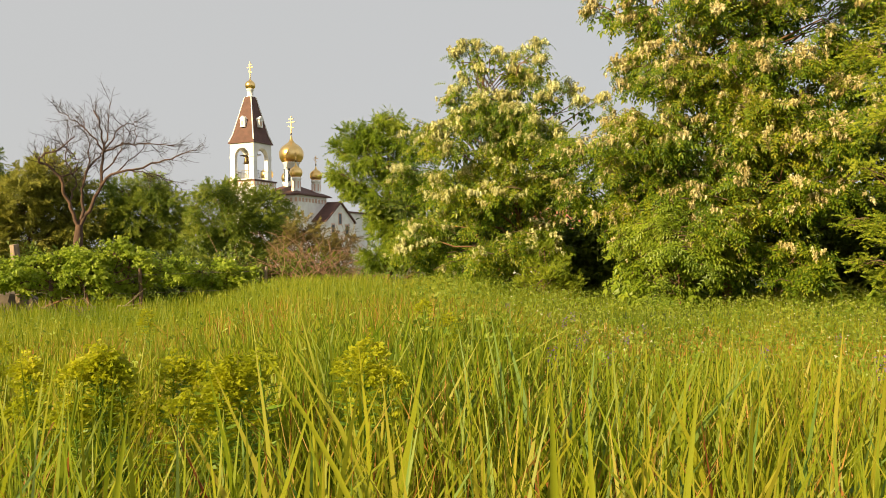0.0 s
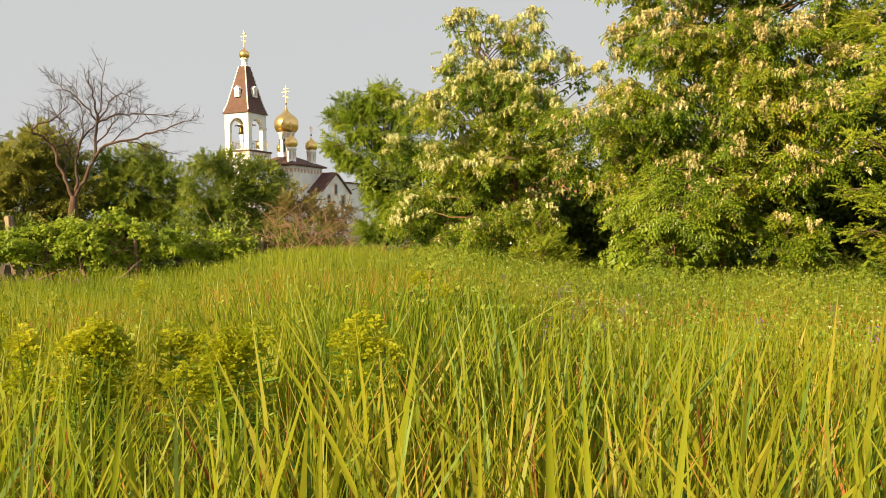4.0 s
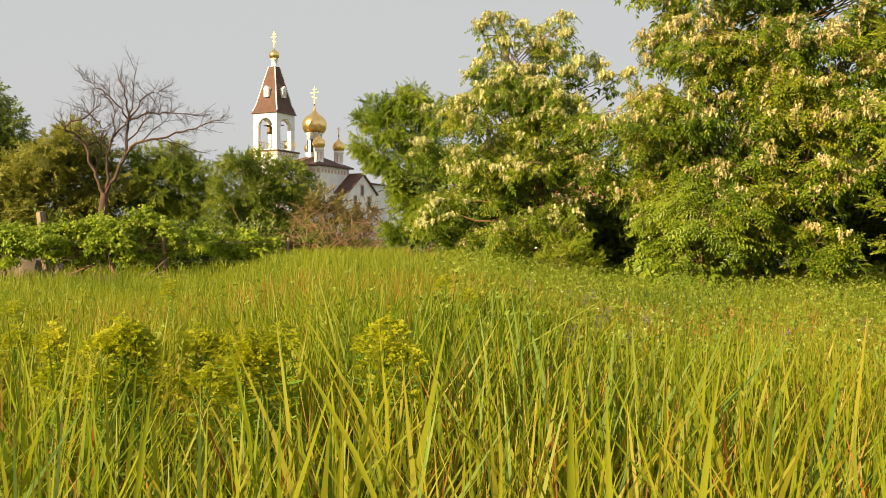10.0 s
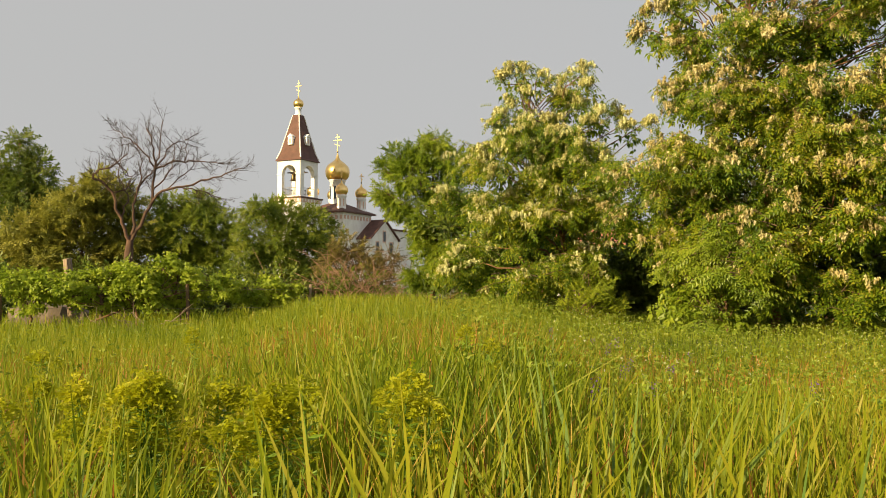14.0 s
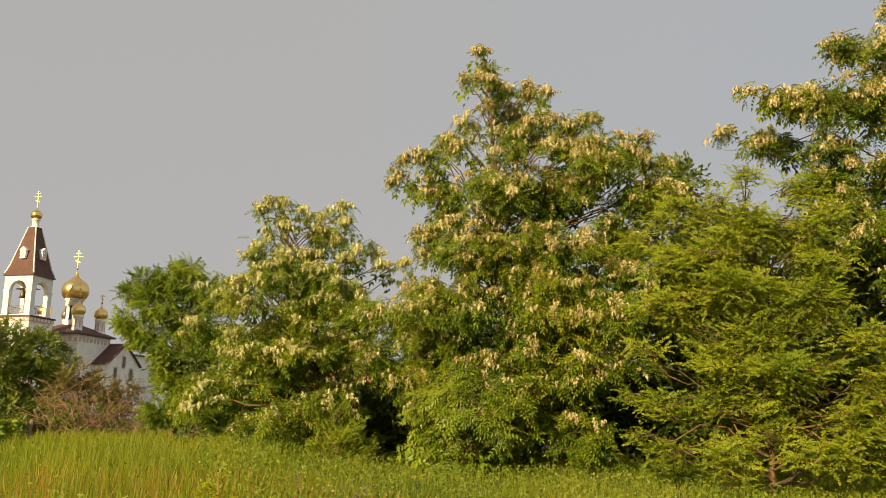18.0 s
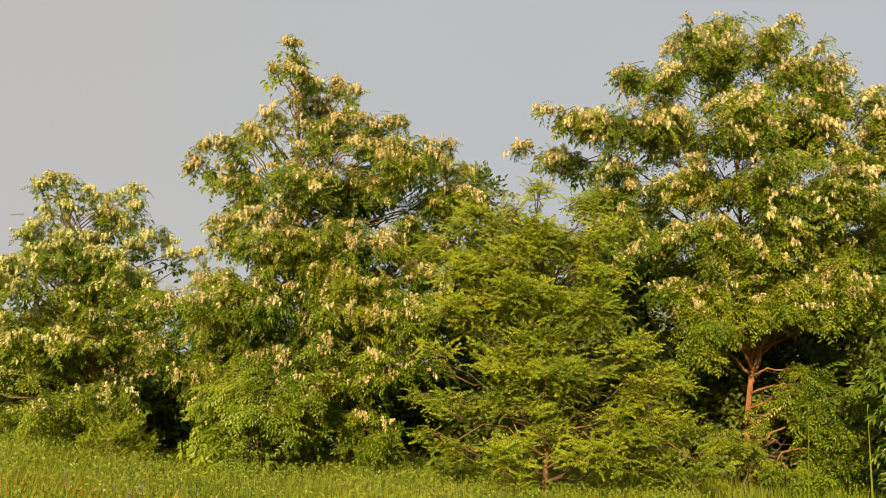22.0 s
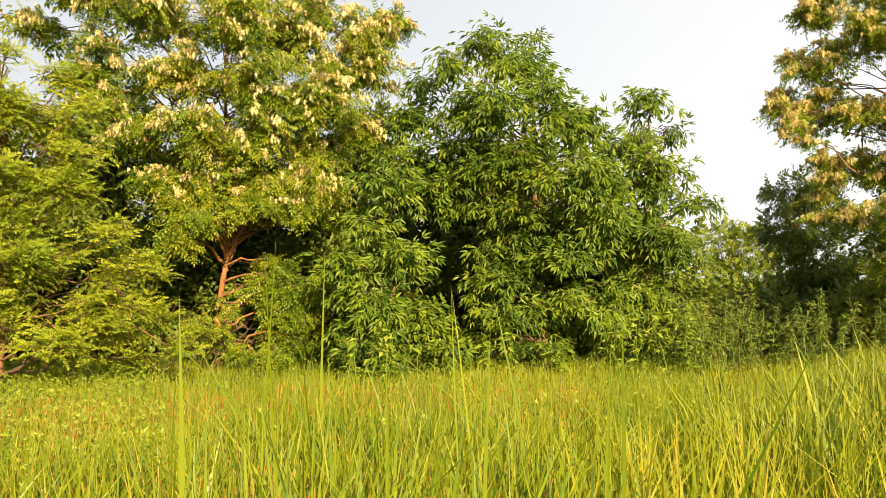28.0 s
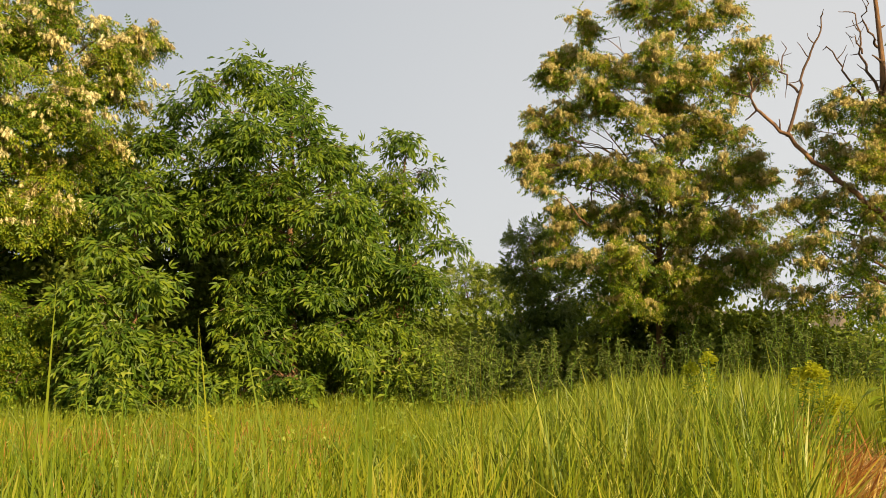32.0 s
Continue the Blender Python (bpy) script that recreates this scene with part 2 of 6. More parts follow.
def mesh_of(name, verts, faces, smooth=False):
    """verts (n, 3), faces (m, 3 or 4)."""
    verts, faces = np.asarray(verts, np.float32), np.asarray(faces, np.int32)
    me = bpy.data.meshes.new(name)
    k = faces.shape[1]
    me.vertices.add(len(verts))
    me.vertices.foreach_set("co", verts.ravel())
    me.loops.add(faces.size)
    me.loops.foreach_set("vertex_index", faces.ravel())
    me.polygons.add(len(faces))
    me.polygons.foreach_set("loop_start", np.arange(0, faces.size, k, dtype=np.int32))
    me.polygons.foreach_set("use_smooth", np.full(len(faces), smooth))
    me.update(calc_edges=True)
    return me


def spread_copies(shape, axes, places):
    """Many copies of a small shape. axes (n, 3, 3): columns are its x, y and z."""
    v, f = shape
    n = len(places)
    out = np.einsum("nij,kj->nki", axes, v) + places[:, None, :]
    idx = f[None] + (np.arange(n) * len(v))[:, None, None]
    return out.reshape(-1, 3), idx.reshape(-1, f.shape[1])


def scatter(name, shape, axes, places):
    """One mesh of many copies of a small shape."""
    return mesh_of(name, *spread_copies(shape, axes, places))


def unit(v):
    return v / np.maximum(np.linalg.norm(v, axis=-1, keepdims=True), 1e-9)


def leaf_axes(along, size, tumble=0.5, facing=None):
    """Axes for leaves that point along the given ways, face roughly up (or the given way), and are as large as size."""
    n = len(along)
    x = unit(along)
    up = (np.array([0, 0, 1.0]) if facing is None else facing) + RNG.normal(0, tumble, (n, 3))
    y = unit(np.cross(up, x))
    z = np.cross(x, y)
    return np.stack([x, y, z], axis=2) * np.asarray(size).reshape(-1, 1, 1)


def rhomb(base, way, length, width, droop=0.0):
    """A leaflet: four corners."""
    way = np.array(way, float) / np.linalg.norm(way)
    side = np.array([-way[1], way[0], 0.0])
    b = np.array(base, float)
    m = b + way * length * 0.45
    t = b + way * length + np.array([0, 0, -droop * length])
    m[2] -= droop * length * 0.2
    return [b, m + side * width / 2 + (0, 0, width * 0.12), t, m - side * width / 2 + (0, 0, width * 0.12)]


def gather(quads):
    v = np.array([p for q in quads for p in q])
    return v, np.arange(len(v)).reshape(-1, 4)


def pinnate(pairs, length, width, droop, angle=60, first=0.22):
    """A feathered leaf, one unit long, with so many pairs of leaflets and one at its end."""
    q = []
    for i in range(pairs):
        x = first + (0.95 - first) * i / max(pairs - 1, 1) * 0.92
        z = -droop * x * x
        for s in (1, -1):
            q.append(rhomb((x, 0, z), (math.cos(radians(angle)), s * math.sin(radians(angle)), -0.25 * droop), length, width, droop))
    q.append(rhomb((0.93, 0, -droop * 0.9), (1, 0, -droop), length, width, droop))
    q.append([np.array(p) for p in ((0, 0.006, 0), (0.95, 0.004, -droop * 0.9), (0.95, -0.004, -droop * 0.9), (0, -0.006, 0))])
    return gather(q)


def twig_spray(leaves, length, width, droop=0.2, fan=0.0):
    """A leafy twig, one unit long, with simple leaves on both sides."""
    q, r = [], np.random.default_rng(leaves)
    for i in range(leaves):
        x = 0.1 + 0.9 * i / (leaves - 1)
        s = 1 if i % 2 else -1
        a = radians(55 + r.uniform(-20, 20)) * (1 - 0.6 * x)
        q.append(rhomb((x, 0, -droop * x * x), (math.cos(a), s * math.sin(a), r.uniform(-0.4, 0.35)), length * r.uniform(0.75, 1.2), width, droop))
    q.append([np.array(p) for p in ((0, 0.007, 0), (1, 0.004, -droop), (1, -0.004, -droop), (0, -0.007, 0))])
    return gather(q)


def folded(shape_quads):
    """Splits each leaflet along its rib, so that it catches light as two halves."""
    v, f = shape_quads
    out = []
    for q in f:
        b, l, t, r = v[q]
        m = (l + r) / 2 - np.array([0, 0, np.linalg.norm(l - r) * 0.18])
        out += [[b, l, t, m], [b, m, t, r]]
    return gather(out)


def raceme(petals, seed=3):
    """A hanging cluster of pea flowers, one unit across: loose cupped petals round a short spindle."""
    r, q = np.random.default_rng(seed), []
    for i in range(2):
        a = i * math.pi / 2
        c, s = math.cos(a) * 0.17, math.sin(a) * 0.17
        q.append([np.array(p) for p in ((0, 0, 0.0), (c, s, -0.35), (0.03, 0.02, -0.85), (-c, -s, -0.32))])
    for i in range(petals):
        z = -0.05 - 0.6 * i / petals
        a = i * 2.4
        w = 0.36 * (1 - 0.45 * i / petals)
        b = np.array([math.cos(a) * w * 0.3, math.sin(a) * w * 0.3, z])
        q.append(rhomb(b, np.array([math.cos(a), math.sin(a), r.uniform(-0.7, 0.3)]), w * 1.0, w * 0.9, 0.35))
    return gather(q)


def tube(points, radii, sides=6):
    """Verts and quads of a tapered bent stem."""
    pts = np.asarray(points, float)
    rad = np.asarray(radii, float)
    tan = unit(np.gradient(pts, axis=0))
    ref = np.array([0.31, 0.95, 0.05]) if abs(tan[0, 2]) > 0.6 else np.array([0, 0, 1.0])
    u = unit(np.cross(tan, ref))
    w = np.cross(tan, u)
    ang = np.linspace(0, 2 * math.pi, sides, endpoint=False)
    ring = pts[:, None] + rad[:, None, None] * (np.cos(ang)[None, :, None] * u[:, None] + np.sin(ang)[None, :, None] * w[:, None])
    v = ring.reshape(-1, 3)
    f = []
    for i in range(len(pts) - 1):
        for j in range(sides):
            k = (j + 1) % sides
            f.append((i * sides + j, i * sides + k, (i + 1) * sides + k, (i + 1) * sides + j))
    return v, np.array(f)


def join(pieces):
    vs, fs, n = [], [], 0
    for v, f in pieces:
        vs.append(v)
        fs.append(f + n)
        n += len(v)
    return np.concatenate(vs), np.concatenate(fs)


def bent(a, b, sag=0.0, wob=0.05, n=6, rng=RNG):
    """A crooked way from a to b."""
    a, b = np.asarray(a, float), np.asarray(b, float)
    t = np.linspace(0, 1, n)[:, None]
    p = a + (b - a) * t
    p[:, 2:] += sag * np.sin(t * math.pi)
    p[1:-1] += rng.normal(0, wob * np.linalg.norm(b - a) / n, (n - 2, 3))
    return p


def ground_z(x, y):
    """The meadow: it rises gently towards the trees, with a hump and a bank beside the path."""
    x, y = np.asarray(x, float), np.asarray(y, float)
    d = np.hypot(x, y)
    az = np.degrees(np.arctan2(-x, y))
    slope = np.interp(az, [-180, -115, -98, -90, -80, -50, -25, 0, 11, 17, 40, 180], [0.02, 0.045, 0.047, 0.036, 0.026, 0.028, 0.036, 0.040, 0.040, 0.012, 0.010, 0.02])
    near = np.interp(d, [0, 1.5, 6, 12, 40, 90, 3000], [0, 1.0, 6, 11.5, 12.5, 0, 0])
    hump = 0.065 * np.exp(-((az - 8) / 8) ** 2 - ((d - 9) / 2.6) ** 2)
    return slope * near + hump


def polar(az, d):
    az = np.radians(az)
    return -np.sin(az) * d, np.cos(az) * d
# Crowns: (across, height, radius) of each bough, seen square on from the meadow.
T2_BOUGHS = [
    (-0.89, 4.31, 0.2), (-1.04, 4.26, 0.12), (-0.74, 4.32, 0.14), (-0.44, 4.27, 0.14), (-0.71, 4.01, 0.15), (-0.9, 3.84, 0.13),
    (0.2, 4.32, 0.16), (0.26, 4.08, 0.13), (-0.12, 4.06, 0.24), (-0.12, 3.83, 0.27), (0.14, 3.76, 0.2), (0.43, 3.67, 0.16),
    (0.67, 3.62, 0.17), (0.84, 3.47, 0.13), (1.1, 3.45, 0.12), (-1.1, 3.56, 0.2), (-0.77, 3.46, 0.28), (-0.35, 3.45, 0.3),
    (-0, 3.39, 0.28), (0.29, 3.44, 0.22), (-1.43, 3.09, 0.25), (-1.01, 3.17, 0.3), (-0.53, 3.1, 0.35), (-0.06, 3.06, 0.35),
    (0.36, 3.1, 0.24), (-1.3, 2.85, 0.5), (-0.51, 2.9, 0.66), (0.18, 2.92, 0.42), (-1.65, 2.34, 0.48), (-0.77, 2.05, 0.78),
    (0.05, 2.07, 0.6), (0.4, 2.5, 0.34), (0.55, 2.75, 0.22), (-1.5, 1.54, 0.52), (-0.47, 1.25, 0.78), (-1.77, 1.22, 0.35), (0.32, 1.26, 0.52), (-1.06, 0.84, 0.39),
]
B1_BOUGHS = [
    (0.12, 3.92, 0.25), (-0.22, 3.76, 0.3), (-0.62, 3.54, 0.3), (0.33, 3.53, 0.3), (-0.91, 3.27, 0.2), (-0.35, 3.2, 0.45),
    (0.21, 2.96, 0.45), (-0.6, 2.68, 0.36), (-0.85, 2.8, 0.25), (0.02, 2.29, 0.48), (0.53, 2.39, 0.4), (-0.08, 1.96, 0.34),
    (0.14, 1.61, 0.48), (-0.2, 1.15, 0.34), (0.39, 1.26, 0.4),
]
T1_BOUGHS = [
    (1.39, 5.01, 0.17), (1.76, 4.97, 0.14), (2.08, 4.67, 0.12), (1.61, 4.61, 0.24), (1.9, 4.34, 0.22), (1.04, 4.65, 0.3),
    (-0.47, 6.31, 0.13), (-0.35, 6.12, 0.17), (-0.68, 5.91, 0.13), (-0.49, 5.93, 0.13), (-0.27, 5.83, 0.2), (-0.12, 5.68, 0.22),
    (0.18, 5.75, 0.18), (0.48, 5.69, 0.14), (-0.33, 5.47, 0.14), (0.06, 5.44, 0.2), (-0.61, 5.23, 0.2), (0.45, 5.29, 0.17),
    (-0.89, 5.01, 0.2), (-1.24, 4.76, 0.18), (-1.5, 4.71, 0.13), (-1.64, 4.52, 0.13), (0.73, 5.16, 0.2), (1.03, 5.21, 0.2),
    (-0.12, 5.25, 0.25), (-0.18, 4.87, 0.28), (-0.69, 4.89, 0.22), (0.18, 5.07, 0.3), (0.55, 4.93, 0.25), (0.96, 4.87, 0.3),
    (-1.2, 4.72, 0.24), (-1.64, 4.43, 0.14), (1.15, 4.7, 0.42), (-0.95, 4.1, 0.42), (-0.24, 4.25, 0.61), (0.75, 4.15, 0.62),
    (1.71, 4.17, 0.47), (-1.14, 3.6, 0.28), (-0.5, 3.44, 0.73), (0.52, 3.38, 0.77), (1.39, 3.56, 0.5), (-1.32, 2.9, 0.28),
    (-1.72, 2.4, 0.38), (-0.85, 2.49, 0.73), (0.22, 2.51, 0.77), (1.23, 2.53, 0.66), (-1.9, 1.97, 0.39), (-1.13, 1.72, 0.66),
    (-0.07, 1.74, 0.77), (1, 1.83, 0.66), (-0.73, 1.09, 0.62), (0.25, 1.11, 0.65), (1, 0.9, 0.42),
    (-0.5, 2.85, 0.4), (0.2, 2.95, 0.4), (0.85, 2.9, 0.4), (1.5, 3.03, 0.36),
]
B2_BOUGHS = [
    (0.32, 4.88, 0.36), (0.12, 3.96, 0.7), (-0.26, 2.82, 0.84), (0.19, 1.72, 0.84), (-0.36, 0.99, 0.56), (0.57, 2.82, 0.65),
]
SM_BOUGHS = [
    (-0.09, 3.84, 0.2), (-0.65, 3.53, 0.26), (0.44, 3.52, 0.26), (-0.08, 3.35, 0.34), (-0.41, 3.05, 0.38), (0.34, 3.02, 0.38),
    (-0.81, 2.81, 0.3), (0.78, 2.85, 0.2), (-0.08, 2.55, 0.45), (0.6, 2.36, 0.36), (-0.87, 2.28, 0.33), (0.97, 1.94, 0.28),
    (1.27, 1.6, 0.26), (-1.25, 1.87, 0.2), (-0.43, 1.79, 0.42), (0.34, 1.74, 0.45), (1.39, 1.17, 0.28), (1.65, 0.75, 0.24),
    (0.9, 1.22, 0.42), (0.11, 1.14, 0.42), (-0.55, 1.18, 0.38), (-1.07, 1.3, 0.27), (-1.44, 1.39, 0.16), (1.13, 0.77, 0.3),
    (0.52, 0.72, 0.34), (-0.39, 0.75, 0.34), (-0.9, 0.83, 0.26), (1.58, 1.52, 0.13), (-1.32, 0.94, 0.15),
    (-0.9, 3.36, 0.24), (-1.18, 3.1, 0.22), (-0.45, 3.6, 0.2), (0.64, 3.18, 0.26), (-0.88, 2.92, 0.3), (-0.13, 3.12, 0.3),
    (0.55, 2.79, 0.28), (-0.53, 2.48, 0.32), (0.25, 2.29, 0.32), (-1.1, 2.31, 0.26), (-0.05, 1.95, 0.3), (0.1, 1.5, 0.3),
]
T3_BOUGHS = [
    (-0.18, 6.71, 0.27), (-0.59, 6.59, 0.3), (0.57, 6.48, 0.33), (-1.51, 6.05, 0.29), (-1.01, 6.09, 0.36), (-0.12, 6.02, 0.59),
    (0.78, 5.94, 0.43), (1.26, 5.65, 0.36), (1.91, 5.39, 0.36), (2.29, 5.2, 0.28), (-2.8, 5.72, 0.15), (-2.32, 5.49, 0.32),
    (-3.1, 5.17, 0.16), (-1.77, 5.36, 0.48), (-0.94, 5.3, 0.63), (0.01, 5.15, 0.71), (0.93, 5.09, 0.67), (1.69, 4.84, 0.56),
    (-2.53, 4.88, 0.34), (-1.69, 4.49, 0.56), (-0.64, 4.35, 0.67), (0.36, 4.3, 0.67), (1.25, 4.18, 0.59), (-0.46, 3.53, 0.59),
    (0.33, 3.5, 0.67), (1.07, 3.48, 0.51), (-1.62, 3.96, 0.36), (-1.21, 3.49, 0.4), (-0.91, 2.91, 0.36), (-0.5, 2.39, 0.34),
    (1.03, 3.14, 0.4), (1.63, 3.76, 0.4), (0.32, 2.76, 0.4), (1.81, 4.51, 0.4),
]
T3b_BOUGHS = [
    (0.09, 2.88, 0.55), (0.9, 2.86, 0.47), (-0.52, 2.81, 0.43), (-0.61, 2.27, 0.39), (0.2, 2.6, 0.3), (1.1, 2.65, 0.34),
    (0.55, 1.59, 0.39), (0.67, 1.08, 0.36), (-0.34, 0.99, 0.19), (0.94, 0.8, 0.36), (0.98, 1.5, 0.32), (0.5, 1.85, 0.2),
    (0.58, 0.58, 0.28),
]
M_BOUGHS = [
    (-0.13, 5.26, 0.21), (-0.72, 5.05, 0.37), (-0.26, 4.77, 0.45), (-1.31, 4.85, 0.33), (-1.69, 4.52, 0.3), (0.19, 4.5, 0.3),
    (-0.8, 4.19, 0.66), (-1.99, 4.05, 0.46), (0.11, 3.91, 0.53), (0.76, 3.94, 0.37), (-1.31, 3.27, 0.74), (-0.31, 3.25, 0.78),
    (0.67, 3.15, 0.62), (-2.15, 3.37, 0.5), (-0.44, 2.25, 0.78), (0.5, 2.25, 0.7), (-0.4, 1.35, 0.7), (0.57, 1.23, 0.62),
    (0, 0.62, 0.41), (-0.85, 0.78, 0.29),
]
M1_BOUGHS = [
    (-0.02, 2.8, 0.32), (-0.23, 2.29, 0.39), (0.06, 1.87, 0.46), (-0.36, 1.72, 0.32), (-0.08, 1.23, 0.53), (0.35, 1.02, 0.42),
    (-0.49, 0.81, 0.39), (0.07, 0.67, 0.42), (0.56, 0.67, 0.32),
]
M3_BOUGHS = [
    (0.07, 4.33, 0.33), (0.36, 4, 0.22), (-0.28, 3.86, 0.4), (0.05, 3.27, 0.53), (0.59, 2.86, 0.28), (-0.21, 2.49, 0.62),
    (0.28, 2.14, 0.48), (-0.14, 1.54, 0.53), (0.35, 1.11, 0.35), (-0.41, 0.86, 0.53), (0.21, 0.61, 0.4),
]
F1_BOUGHS = [
    (-0.5, 4.06, 1.02), (0.71, 3.81, 1.02), (-0.95, 2.55, 1.36), (0.47, 2.1, 1.59), (1.83, 1.25, 1.14), (-0.79, 0.6, 1.14),
    (0.82, 0.41, 1.14),
]
F2_BOUGHS = [
    (-0.11, 3.69, 0.48), (0.46, 3.5, 0.44), (-0.24, 2.86, 0.63), (0.51, 2.36, 0.76), (-0.37, 1.85, 0.57), (0.25, 1.35, 0.76),
    (1.12, 1.61, 0.76),
]
T4_BOUGHS = [
    (-0.35, 7.29, 0.3), (0.43, 7.11, 0.35), (1.2, 7.03, 0.25), (-1.16, 6.93, 0.25), (-1.68, 6.55, 0.2), (-1.89, 6.13, 0.2),
    (1.46, 6.6, 0.18), (-0.97, 6.17, 0.4), (0.02, 6.2, 0.45), (0.88, 6.03, 0.4), (1.63, 5.97, 0.18), (-0.78, 5.42, 0.4),
    (0.19, 5.26, 0.5), (1.04, 5, 0.4), (-1.59, 5.37, 0.25), (-2.1, 5.29, 0.2), (-2.26, 4.56, 0.18), (-1.6, 4.53, 0.3),
    (-0.7, 4.38, 0.45), (0.36, 4.23, 0.5), (1.2, 4.29, 0.38), (1.65, 3.98, 0.22), (-2.01, 4.13, 0.2), (-1.31, 3.59, 0.35),
    (-0.33, 3.46, 0.5), (0.71, 3.33, 0.5), (1.44, 3.3, 0.35), (-1.61, 2.89, 0.3), (-0.83, 2.67, 0.45), (0.22, 2.65, 0.5),
    (1.15, 2.64, 0.42), (1.69, 2.72, 0.3), (-0.64, 2.08, 0.4), (0.39, 1.97, 0.45),  (0.4, 8, 0.45),
    (-0.2, 7.8, 0.3),
]
T5_BOUGHS = [
    (-0.68, 4.8, 0.28), (-0.3, 4.83, 0.32), (-0.03, 4.37, 0.35), (-1.01, 4.49, 0.2), (-0.64, 4.1, 0.35), (-0.21, 3.72, 0.4),
    (-1.05, 3.54, 0.28), (-1.3, 3.22, 0.22), (-0.68, 3.26, 0.38), (-0.17, 2.97, 0.4), (-1.4, 2.62, 0.28), (-0.93, 2.69, 0.35),
    (-0.42, 2.41, 0.4), (-1.34, 2.03, 0.3), (-0.81, 1.93, 0.4), (-0.24, 1.76, 0.4), (0.22, 3.76, 0.6), (0.31, 2.7, 0.6),
    (0.28, 4.75, 0.5), (0.6, 5.46, 0.6),
]
S1_BOUGHS = [
    (-0.11, 6.89, 0.59), (-0.52, 5.73, 0.93), (0.67, 5.68, 0.85), (0.14, 4.56, 1.34), (1.24, 4.25, 0.94), (-0.7, 4.17, 1.07),
    (0.39, 2.53, 1.6),
]
S2_BOUGHS = [
    (-0.6, 2.6, 0.8), (-1.3, 2.3, 0.8), (-0.9, 1.5, 0.9), (-1.8, 1.6, 0.8),
    (0.4, 3.59, 0.6), (0.99, 3.77, 0.6), (1.42, 3.28, 0.6), (0.09, 2.94, 0.8), (0.81, 2.62, 0.9), (1.55, 2.46, 0.8),
    (0.34, 1.82, 0.9), (1.22, 1.64, 0.9),
]
S3_BOUGHS = [
    (-0.44, 3.37, 0.6), (0.31, 3.55, 0.6), (0.96, 3.02, 0.6), (-0.86, 2.85, 0.6), (-0.05, 2.5, 0.9), (0.94, 2.13, 0.8),
    (1.32, 2.49, 0.4), (-0.56, 1.81, 0.9), (0.58, 1.43, 0.9),
]
S4_BOUGHS = [
    (-0.82, 3.12, 0.5), (-1.22, 2.64, 0.4), (-0.13, 2.95, 0.6), (0.66, 2.7, 0.6), (1.21, 2.21, 0.55), (-0.46, 2.15, 0.8),
    (0.48, 1.97, 0.8), (1.27, 1.47, 0.5), (-1.1, 1.68, 0.7), (-0.02, 1.17, 0.8),
]
S5_BOUGHS = [
    (-0.36, 1.85, 0.39), (0.13, 1.68, 0.36), (-0.7, 1.5, 0.45), (0.55, 1.34, 0.39), (-0.14, 1.09, 0.56), (0.69, 1.65, 0.28),
    (-0.83, 0.95, 0.49), (0.56, 0.88, 0.45),
]
V1_BOUGHS = [
    (-0.25, 0.96, 0.3), (0.15, 1.03, 0.3), (-0.04, 0.73, 0.32), (0.4, 0.82, 0.22),
]
V2_BOUGHS = [
    (-0.31, 1.03, 0.35), (0.08, 1.18, 0.35), (0.43, 1.13, 0.32), (-0.09, 0.79, 0.32), (0.34, 0.82, 0.3),
]
V3_BOUGHS = [
    (-0.28, 1.23, 0.32), (0.08, 1.12, 0.32), (-0.46, 0.87, 0.32), (0.41, 0.94, 0.3), (-0, 0.75, 0.27), (-0.1, 1.39, 0.17),
]
V4_BOUGHS = [
    (-0.45, 0.92, 0.26), (-0.01, 1.02, 0.24), (0.4, 0.9, 0.22), (-0.25, 0.74, 0.26), (0.2, 0.76, 0.23),
]
V5_BOUGHS = [
    (-0.18, 1.07, 0.27), (0.08, 1.01, 0.29), (0.13, 0.78, 0.27), (-0.26, 0.82, 0.27),
]
V6_BOUGHS = [
    (-0.21, 0.94, 0.28), (0.03, 0.96, 0.26), (0.16, 0.78, 0.26), (2.51, 0.87, 0.24), (2.56, 1.06, 0.2),
]
B3_BOUGHS = [
    (-0, 4.32, 0.49), (0.23, 3.51, 0.54), (-0.45, 3.02, 0.59), (-0.17, 2.15, 0.68), (0.59, 2.16, 0.49), (-0.69, 3.82, 0.49),
    (-2.89, 5.14, 0.4), (-2.56, 4.35, 0.49), (-0.94, 2.15, 0.59),
]
B4_BOUGHS = [
    (0.32, 4.16, 0.52), (0.18, 3.26, 0.57), (-0.37, 2.38, 0.52), (0.44, 2.2, 0.57), (-0.35, 1.25, 0.52), (-0.65, 1.77, 0.43),
]
B5_BOUGHS = [
    (-0.21, 3.33, 0.55), (-0, 2.52, 0.65), (-0.1, 1.62, 0.65), (0.4, 1.02, 0.55), (-0.81, 1.72, 0.5), (-2.01, 1.51, 0.61),
    (-1.92, 2.32, 0.5), (-2.4, 0.71, 0.51),
]
BUSH_BOUGHS = [
    (0.05, 1.17, 0.13), (-0.07, 0.94, 0.2), (0.25, 0.91, 0.2), (0.08, 0.74, 0.25), (-0.2, 0.65, 0.18), (0.39, 0.64, 0.18),
]
YOUNG_BOUGHS = [
    (-0.12, 1.55, 0.25), (0.27, 1.32, 0.27), (-0.37, 1.34, 0.25), (-0.02, 1.11, 0.32), (-0.41, 0.93, 0.3), (0.26, 0.92, 0.3),
    (-0.13, 0.68, 0.3), (-0.63, 1.2, 0.2),
]
